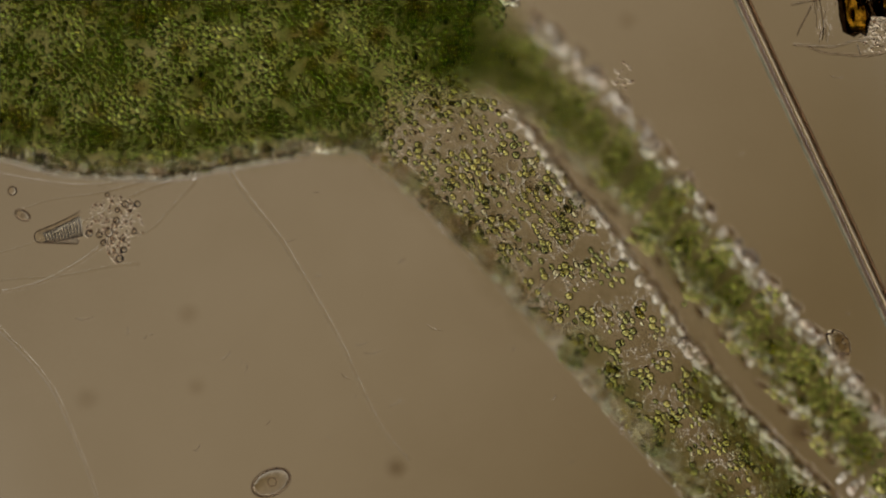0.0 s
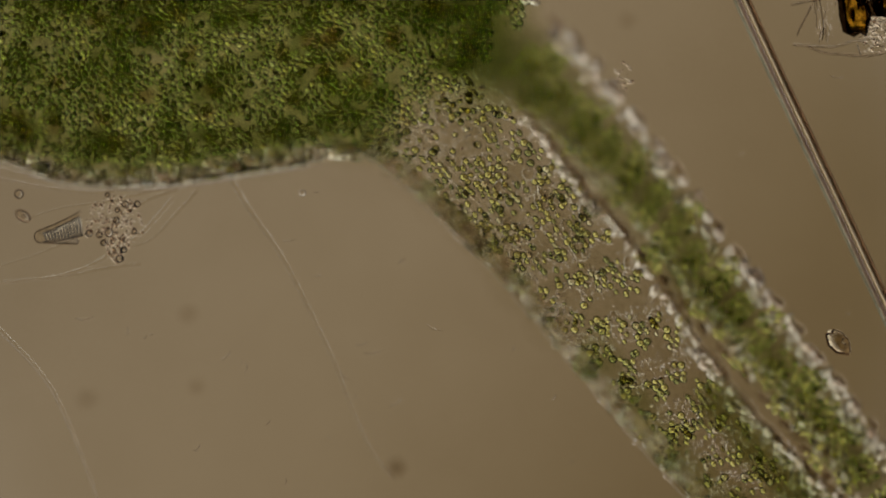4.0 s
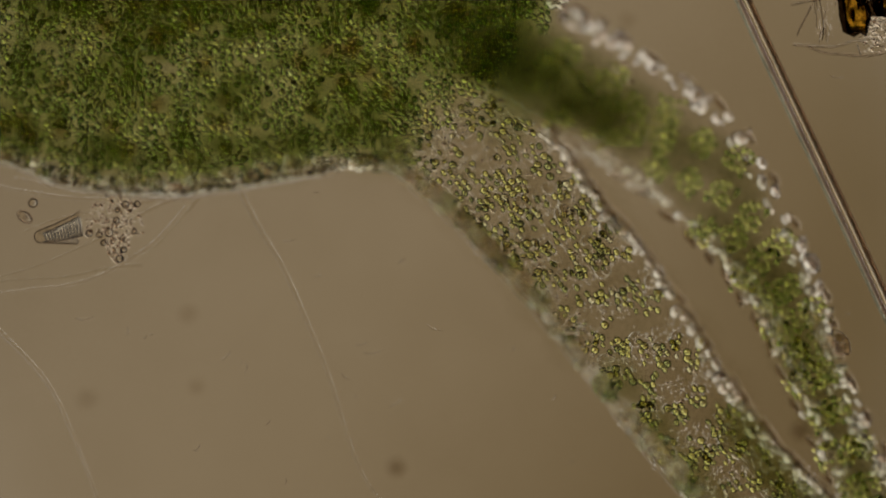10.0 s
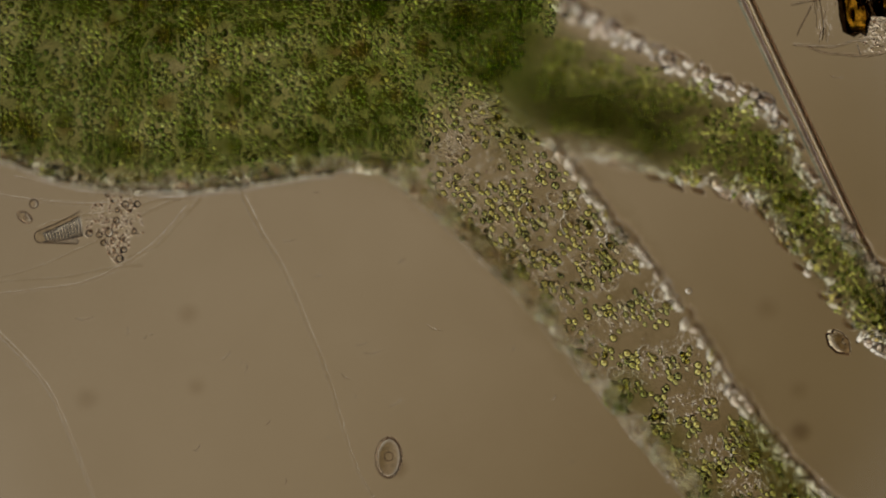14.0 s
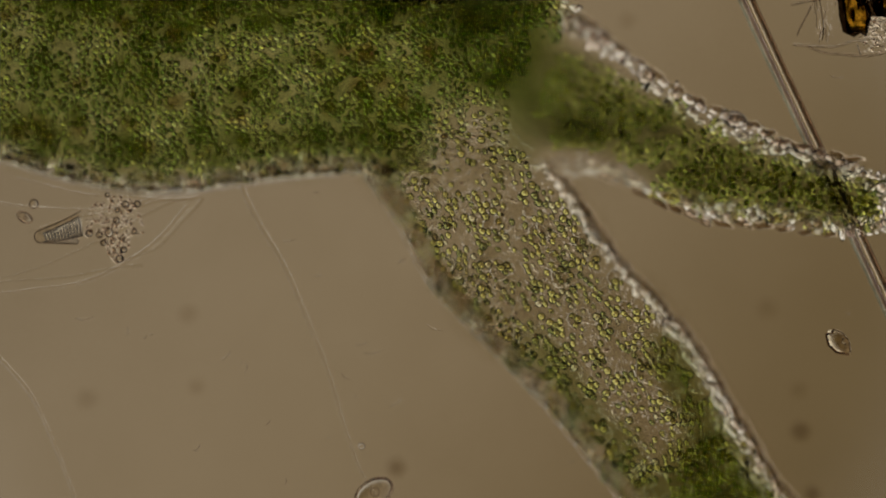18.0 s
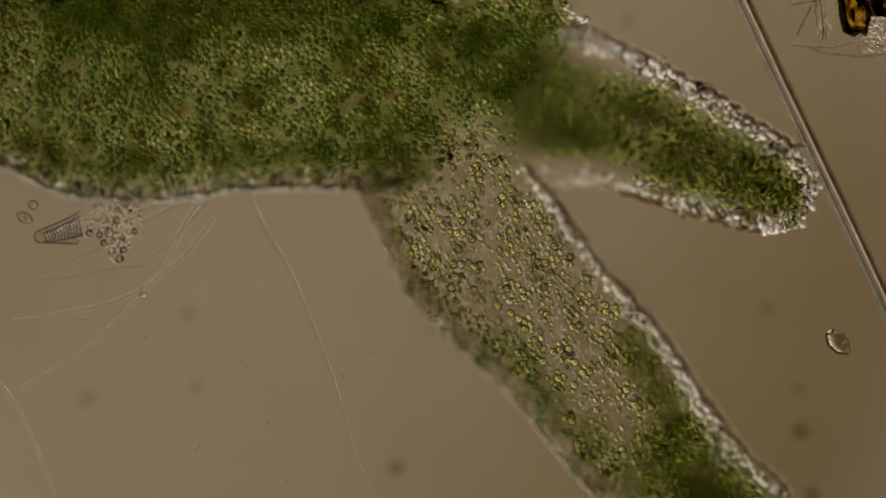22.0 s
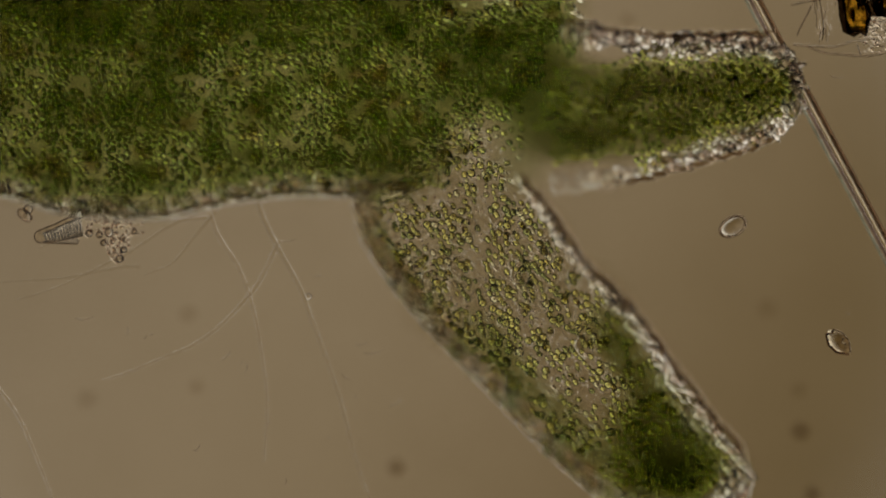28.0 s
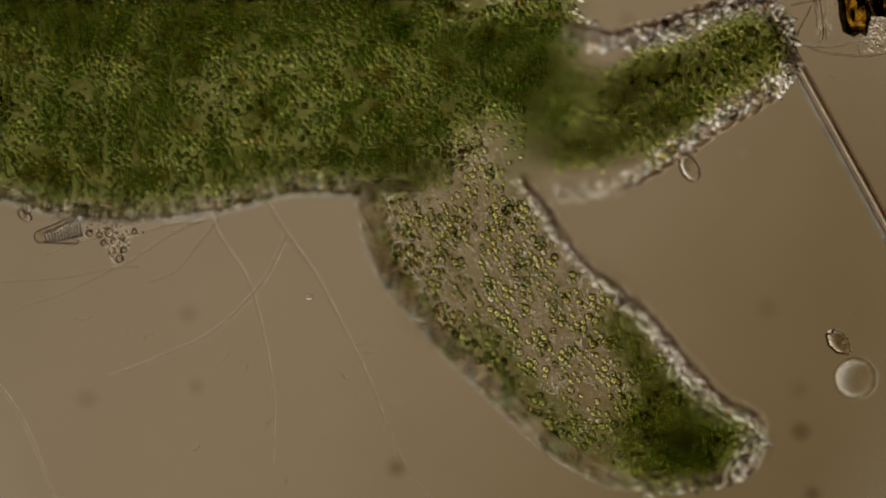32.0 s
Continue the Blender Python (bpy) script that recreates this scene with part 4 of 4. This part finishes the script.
def shelled_cell():
    c = thing("shelled_cell", "clear lemon-shaped cell with a dark seam on the slide", "cell", m=Matrix.Translation(at(1485, 606, 0.16)) @ pose(0, 0, 0, 0, 0, -46))
    v, f = BALL[3]
    w = v.copy()
    x = w[:, 0]
    pinch = 1 - 0.35 * np.clip(x, 0, 1) ** 2
    w = w * np.array([0.28, 0.17, 0.14])
    w[:, 1] *= pinch
    me = bpy.data.meshes.new("shell")
    me.from_pydata(w.tolist(), [], f.tolist())
    me.polygons.foreach_set("use_smooth", [True] * len(f))
    me.materials.append(M_SHELL)
    part("shell", me, c)
    part("seam", tube("seam", [(-0.26, -0.07, 0.05), (-0.1, -0.165, 0.04), (0.1, -0.155, 0.04), (0.28, -0.02, 0.03)], 0.024, M_EDGE, 8), c, "dark brown seam")
    part("mouth", tube("mouth", [(-0.27, -0.06, 0.06), (-0.2, 0.0, 0.1), (-0.24, 0.08, 0.08)], 0.022, M_EDGE, 8), c)
    part("outline", tube("outline", [(-0.24, 0.08, 0.05), (-0.1, 0.155, 0.04), (0.1, 0.14, 0.04), (0.28, 0.0, 0.03)], 0.013, M_WALL, 8), c)
    part("fold", tube("fold", [(0.0, 0.1, 0.11), (0.04, 0.03, 0.14), (0.1, 0.06, 0.12)], 0.016, M_SILICA, 8), c)


shelled_cell()


def amber_piece():
    a = thing("amber_fragment", "dark amber-brown fragment with black edges in a clear sac", "fragment", m=Matrix.Translation(at(1520, 20, 0.0)))
    g = np.random.default_rng(31)
    bm = bmesh.new()
    bmesh.ops.create_cube(bm, size=1.0)
    bmesh.ops.scale(bm, vec=(0.36, 0.98, 0.3), verts=bm.verts)
    bmesh.ops.subdivide_edges(bm, edges=bm.edges[:], cuts=4, use_grid_fill=True)
    for v in bm.verts:
        v.co += noise.noise_vector(v.co * 5) * 0.06
        v.co.x -= v.co.y * 0.10
    bmesh.ops.translate(bm, verts=bm.verts, vec=(-0.09, 0.13, 0.2))
    me = bpy.data.meshes.new("core")
    bm.to_mesh(me)
    bm.free()
    me.polygons.foreach_set("use_smooth", [True] * len(me.polygons))
    me.materials.append(M_AMBER)
    part("core", me, a)
    part("crust", tube("crust", [(-0.33, 0.62, 0.2), (-0.31, 0.2, 0.25), (-0.29, -0.1, 0.25), (-0.22, -0.34, 0.22), (-0.16, -0.40, 0.22)], [0.05, 0.075, 0.07, 0.08, 0.04], M_CRUST, 8), a, "black crust")
    part("crust", tube("crust", [(-0.20, -0.36, 0.22), (-0.10, -0.40, 0.25), (0.02, -0.36, 0.25), (0.13, -0.40, 0.22)], [0.05, 0.07, 0.04, 0.05], M_CRUST, 8), a, "black crust")
    part("crust", tube("crust", [(0.12, -0.34, 0.22), (0.16, -0.1, 0.25), (0.10, 0.2, 0.25), (0.08, 0.6, 0.22)], [0.03, 0.06, 0.05, 0.05], M_CRUST, 8), a, "black crust")
    part("lobe", balls("lobe", [((0.44, 0.14, 0.2), (0.20, 0.22, 0.17), 0.3)], M_AMBER, 2, 0.3, g), a)
    part("lobe", balls("lobe", [((0.27, 0.06, 0.16), (0.12, 0.18, 0.12), 0.9), ((0.46, -0.06, 0.25), (0.16, 0.05, 0.08), 0.2), ((0.36, 0.22, 0.3), (0.05, 0.2, 0.08), 0.2)], M_CRUST, 2, 0.3, g), a, "black crust")
    part("inclusion", balls("inclusion", [((-0.20 + 0.09 * (i % 4), -0.28 + 0.16 * i + 0.05 * (i % 3), 0.36), (0.035, 0.10 + 0.03 * (i % 3), 0.05), 0.2 - 0.1 * (i % 5)) for i in range(7)], M_CRUST, 2, 0.3, g), a, "black inclusions")
    pool = [single("granule", 0.014 + 0.007 * i, M_GRANULE, 300 + i) for i in range(4)]
    for i in range(120):
        o = part("granule", pool[i % 4], a)
        o.location = (g.uniform(0.10, 0.6), g.uniform(-0.72, -0.05), g.uniform(0.04, 0.2)) if i % 4 else (g.uniform(-0.75, -0.45), g.uniform(-0.5, 0.3), 0.05)
    for i in range(34):
        x, y, b, ln = (g.uniform(0.05, 0.6), g.uniform(-0.68, -0.1), g.uniform(-0.5, 0.7), 0.11) if i % 3 else (g.uniform(-0.82, -0.5), g.uniform(-0.45, 0.2), g.uniform(1.2, 1.8), 0.16)
        c, e = math.cos(b) * ln, math.sin(b) * ln
        part("wrinkle", tube("wrinkle", [(x - c, y - e, 0.06), (x, y + 0.02, 0.07), (x + c, y + e, 0.06)], 0.008, M_WALL if i % 2 else M_SCRAP, 6), a)
    for i, pts in enumerate([[(1404, 76), (1440, 82), (1475, 80), (1510, 74), (1532, 68)], [(1430, 82), (1470, 93), (1505, 98), (1550, 95), (1600, 86)],
                             [(1398, 6), (1430, 3), (1470, -8)], [(1434, 8), (1425, 32), (1412, 60)], [(1478, 6), (1500, -20), (1520, -40)], [(1452, 0), (1456, 40), (1455, 72)], [(1518, 76), (1520, 86), (1522, 94)]]):
        line = [p - at(1520, 20, 0.0) for p in plan_line(pts, 0.05, 1.5, 24, i)]
        part("sac_fold", tube("sac_fold", line, 0.010, M_WALL if i % 2 else M_SCRAP, 8), a)
        part("sac_fold", tube("sac_fold", [p + Vector((0.0, -0.028, 0.0)) for p in line], 0.008, M_WALL, 8), a)


amber_piece()


def thread(name_label, pts, radius, rows, wave=2.0, seed=1, material=M_THREAD):
    """A stiff fine thread, shaped round its first point and carried by its rows (t, x, y, turn)."""
    root = at(*pts[0], 0.06)
    line = [p - root for p in plan_line(pts, 0.06, wave, 48, seed)]
    n = len(line)
    ob = thing("thread", name_label, "thread", "fine threads", data=tube("thread", line, [radius * (1 - 0.55 * i / n) for i in range(n)], material, 10))
    moving(ob, [(t, Matrix.Translation(at(x, y, 0.06)) @ pose(0, 0, 0, 0, 0, a)) for t, x, y, a in rows])


thread("fine pale thread trailing from the polyp's margin", [(400, 292), (455, 368), (505, 440), (560, 525), (605, 610), (640, 690), (680, 762), (725, 812)], 0.045,
       [(0, 400, 292, 0), (3.5, 403, 305, -3), (6, 412, 320, -5), (9, 420, 328, -7), (14.5, 425, 335, -8), (17, 424, 325, -8), (20.5, 435, 335, -8), (25, 441, 345, -10),
        (28, 455, 358, -10), (30, 460, 352, -6), (32, 465, 345, -3)], material=M_BRIGHT_THREAD)
thread("fine curved thread drifting under the polyp", [(330, 365), (270, 430), (200, 475), (120, 502), (40, 514), (-40, 516)], 0.042,
       [(0, 235, 375, 0), (3.5, 300, 352, 0), (6, 318, 358, 0), (9, 330, 365, 0), (14.5, 332, 368, 0), (17, 330, 366, 0), (20.5, 350, 370, 0), (21.7, 372, 375, 3),
        (23, 405, 430, 10), (25, 440, 430, 12), (28, 495, 425, 16), (32, 508, 415, 16)])
thread("fine thread lying along the polyp's margin, then hanging", [(300, 320), (318, 372), (342, 430), (360, 500), (366, 580), (362, 670), (350, 770)], 0.042,
       [(0, 290, 312, -104), (6, 310, 328, -104), (14.5, 320, 336, -100), (19, 335, 342, -98), (21, 345, 352, -92), (22, 350, 362, -50), (23, 350, 366, -8),
        (25, 352, 366, -2), (28, 372, 380, 6), (32, 373, 382, 8)])
thread("faint thread bowed across the slide", [(-30, 552), (30, 610), (90, 688), (130, 765), (160, 845), (185, 930)], 0.045,
       [(0, -30, 552, 0), (12, -30, 556, 0), (14.5, -38, 556, 0), (17, -55, 566, 0), (20.5, -85, 580, 0), (25, -98, 590, 0), (32, -92, 592, 0)], material=M_FAINT)
thread("faint thread lying along the polyp's margin", [(290, 316), (220, 318), (140, 314), (60, 302), (-30, 282)], 0.04,
       [(0, 290, 316, 0), (6, 330, 342, 0), (9, 345, 350, 0), (14.5, 348, 348, 0), (20.5, 356, 356, 0), (25, 362, 372, 0), (28, 366, 386, 0), (32, 368, 392, 0)])


for k, (pts, moves) in enumerate([
        ([(300, 322), (230, 352), (150, 392), (60, 430), (-30, 452)], [(0, 300, 322, 0), (9, 322, 346, 2), (20.5, 332, 352, 2), (25, 345, 366, 4), (32, 362, 388, 4)]),
        ([(285, 320), (200, 336), (110, 352), (20, 380)], [(0, 285, 320, 0), (9, 310, 348, 0), (20.5, 318, 356, 0), (25, 330, 368, 0), (32, 345, 392, 0)]),
        ([(345, 318), (318, 358), (270, 402), (215, 428)], [(0, 345, 318, 0), (9, 350, 346, 0), (20.5, 362, 350, 0), (25, 372, 362, 2), (32, 385, 384, 4)]),
        ([(250, 470), (160, 478), (70, 494), (-30, 500)], [(0, 250, 470, 0), (14, 255, 472, 0), (32, 248, 474, 0)])]):
    thread("faint thread in the water beside the polyp's margin", pts, 0.036, moves, 2.5, 20 + k, M_FAINT_THREAD)


def swimmer(name, label, size, rows, z, nucleus=True, material=M_CLEAR, wall=0.03):
    ob = thing(name, label, "microbe")
    g = np.random.default_rng(int(size[0] * 100))
    part("body", balls("body", [((0, 0, 0), (size[0], size[1], size[1] * 0.8), 0)], material, 3, 0.04, g), ob)
    ring = [(size[0] * 0.97 * math.cos(a), size[1] * 0.97 * math.sin(a), 0.0) for a in np.linspace(0, 2 * math.pi, 33)]
    part("cell_wall", tube("cell_wall", ring, wall, M_FAINT_WALL if material is M_FAINT else M_WALL, 8), ob, "dark cell wall")
    if nucleus:
        nuc = [(size[0] * 0.05 + size[1] * 0.34 * math.cos(a), size[1] * 0.34 * math.sin(a), 0.0) for a in np.linspace(0, 2 * math.pi, 21)]
        part("nucleus", tube("nucleus", nuc, wall * 0.45, M_SHADE_BROWN, 8), ob)
    moving(ob, [(t, Matrix.Translation(at(x, y, z)) @ pose(0, 0, 0, 0, 0, a)) for t, x, y, a in rows])


swimmer("oval_microbe", "clear oval microbe with a dark outline, swimming", (0.36, 0.225),
        [(0, 480, 854, 25), (0.5, 432, 868, 35), (1, 505, 848, 5), (1.5, 550, 866, -20), (2, 566, 886, -40), (3, 600, 960, -40), (9, 660, 980, 0), (13.4, 690, 960, 60),
         (14, 688, 810, 88), (14.5, 797, 816, 60), (15.5, 800, 850, 30), (16.5, 797, 827, 5), (17, 888, 778, -55), (17.5, 790, 850, -20), (18, 662, 872, 30), (18.5, 540, 806, 40),
         (19.0, 520, 960, 40), (32, 520, 970, 40)], 0.2)
swimmer("small_microbe", "tiny round bright microbe, swimming", (0.06, 0.055),
        [(0, 343, 314, 0), (6, 667, 351, 0), (14.5, 1222, 548, 0), (16.5, 760, 830, 0), (18, 640, 790, 0), (19, 585, 752, 0), (20, 428, 697, 0), (20.5, 353, 665, 0), (21.7, 252, 541, 0), (23, 300, 503, 0),
         (25, 540, 524, 0), (28, 546, 525, 0), (32, 547, 526, 0)], 0.06, False, M_OVAL, 0.008)
swimmer("oval_microbe", "clear oval microbe circling beside the polyp", (0.25, 0.16),
        [(0, 1640, 700, 60), (24, 1640, 700, 60), (25.1, 1610, 680, 60), (25.5, 1454, 630, 60), (27.5, 1289, 679, 70), (28, 1297, 401, 30), (28.3, 1345, 339, -20), (28.6, 1381, 380, -60), 
         (29.0, 1365, 318, -30), (29.2, 1458, 473, -40), (29.5, 1272, 456, -60), (29.8, 1204, 380, -50), (30, 1159, 497, -20), (30.3, 1107, 347, 60), (30.6, 1095, 392, 90), (30.9, 1066, 448, 120),
         (31.0, 1140, 363, 90), (31.2, 1090, 340, 70), (31.5, 1196, 465, 20), (31.8, 1196, 384, 0), (32, 1221, 298, -60)], 0.15, False)
swimmer("round_microbe", "pale round microbe drifting out of focus", (0.33, 0.33),
        [(0, -60, 480, 0), (23.8, -60, 480, 0), (24.5, 32, 590, 0), (25, 120, 800, 0), (25.5, 137, 858, 0), (26.3, 150, 960, 0), (32, 150, 970, 0)], 1.6, False, M_FAINT, 0.045)
swimmer("round_microbe", "pale round microbe drifting beside a shelled cell", (0.35, 0.34),
        [(0, 1350, 980, 0), (30.6, 1340, 980, 0), (31.2, 1361, 852, 0), (31.5, 1438, 768, 0), (31.8, 1468, 690, 0), (32, 1514, 670, 0)], 1.2, False, M_FAINT, 0.045)
swimmer("oval_microbe", "small oval microbe resting beside the diatom", (0.14, 0.08),
        [(0, 40, 381, -30), (6, 42, 383, -35), (9, 44, 384, -35), (23, 44, 385, -30), (28, 44, 381, -40), (32, 44, 381, -40)], 0.1, True, M_CLEAR, 0.024)
swimmer("round_microbe", "tiny round cell beside the diatom", (0.075, 0.075),
        [(0, 22, 338, 0), (3.5, 31, 343, 0), (6, 46, 347, 0), (9, 57, 358, 0), (14.5, 60, 361, 0), (25, 56, 366, 0), (28, 50, 370, 0), (32, 48, 371, 0)], 0.07, False, M_CLEAR, 0.018)

# dust on the slide's underside, and fine scraps on its top
g = np.random.default_rng(77)
for px, py, r, faint in [(701, 827, 0.11, 0), (1417, 763, 0.12, 0), (1356, 545, 0.14, 1), (154, 707, 0.14, 1), (334, 556, 0.12, 1), (1438, 874, 0.10, 0), (348, 684, 0.10, 1),
                         (1110, 36, 0.10, 1), (1412, 690, 0.11, 1)]:
    thing("dust_speck", "faint blurred dust speck under the slide" if faint else "blurred dark dust speck under the slide", "dust", "dust under the slide", Matrix.Translation(at(px, py, -3.06)),
          balls("dust_speck", [((0, 0, 0), (r * 1.6, r * 1.4, 0.06), 0)], M_DUST_FAINT if faint else M_DUST, 2, 0.1, g))
for px, py, ln, ang in [(398, 632, 16, 40), (405, 626, 10, 70), (435, 652, 18, 75), (427, 642, 8, 60), (225, 587, 16, 85), (257, 597, 9, 50), (268, 592, 6, 20), (512, 425, 22, 8),
                        (563, 488, 12, 10), (708, 462, 12, 55), (715, 461, 8, 70), (908, 617, 10, 60), (612, 666, 22, -35), (628, 703, 8, 60), (580, 774, 6, 0), (350, 792, 14, 50),
                        (346, 797, 9, -20), (505, 853, 12, 80), (474, 748, 12, 45), (1508, 240, 5, 0), (1527, 345, 5, 0), (1480, 135, 26, -12), (660, 622, 34, 8), (640, 608, 22, 12),
                        (980, 704, 14, 60), (1012, 817, 10, 20), (700, 712, 26, 35), (770, 580, 30, -20), (150, 562, 34, 4), (560, 340, 10, 0), (1500, 555, 6, 0), (1312, 272, 10, 20)]:
    c, s = math.cos(math.radians(ang)) * ln / 200, math.sin(math.radians(ang)) * ln / 200
    line = [(-c, -s, 0), (-c * 0.3 + s * 0.25, -s * 0.3 - c * 0.25, 0.0), (c * 0.3 + s * 0.2, s * 0.3 - c * 0.2, 0.0), (c, s, 0)]
    thing("scrap", "tiny clear scrap of debris on the slide", "debris", "fine scraps", Matrix.Translation(at(px, py, 0.015)),
          tube("scrap", line, [0.005, 0.011, 0.010, 0.004], M_SCRAP, 6))


def motions():
    for ob, rows in MOVES:
        walk(ob, rows)


motions()
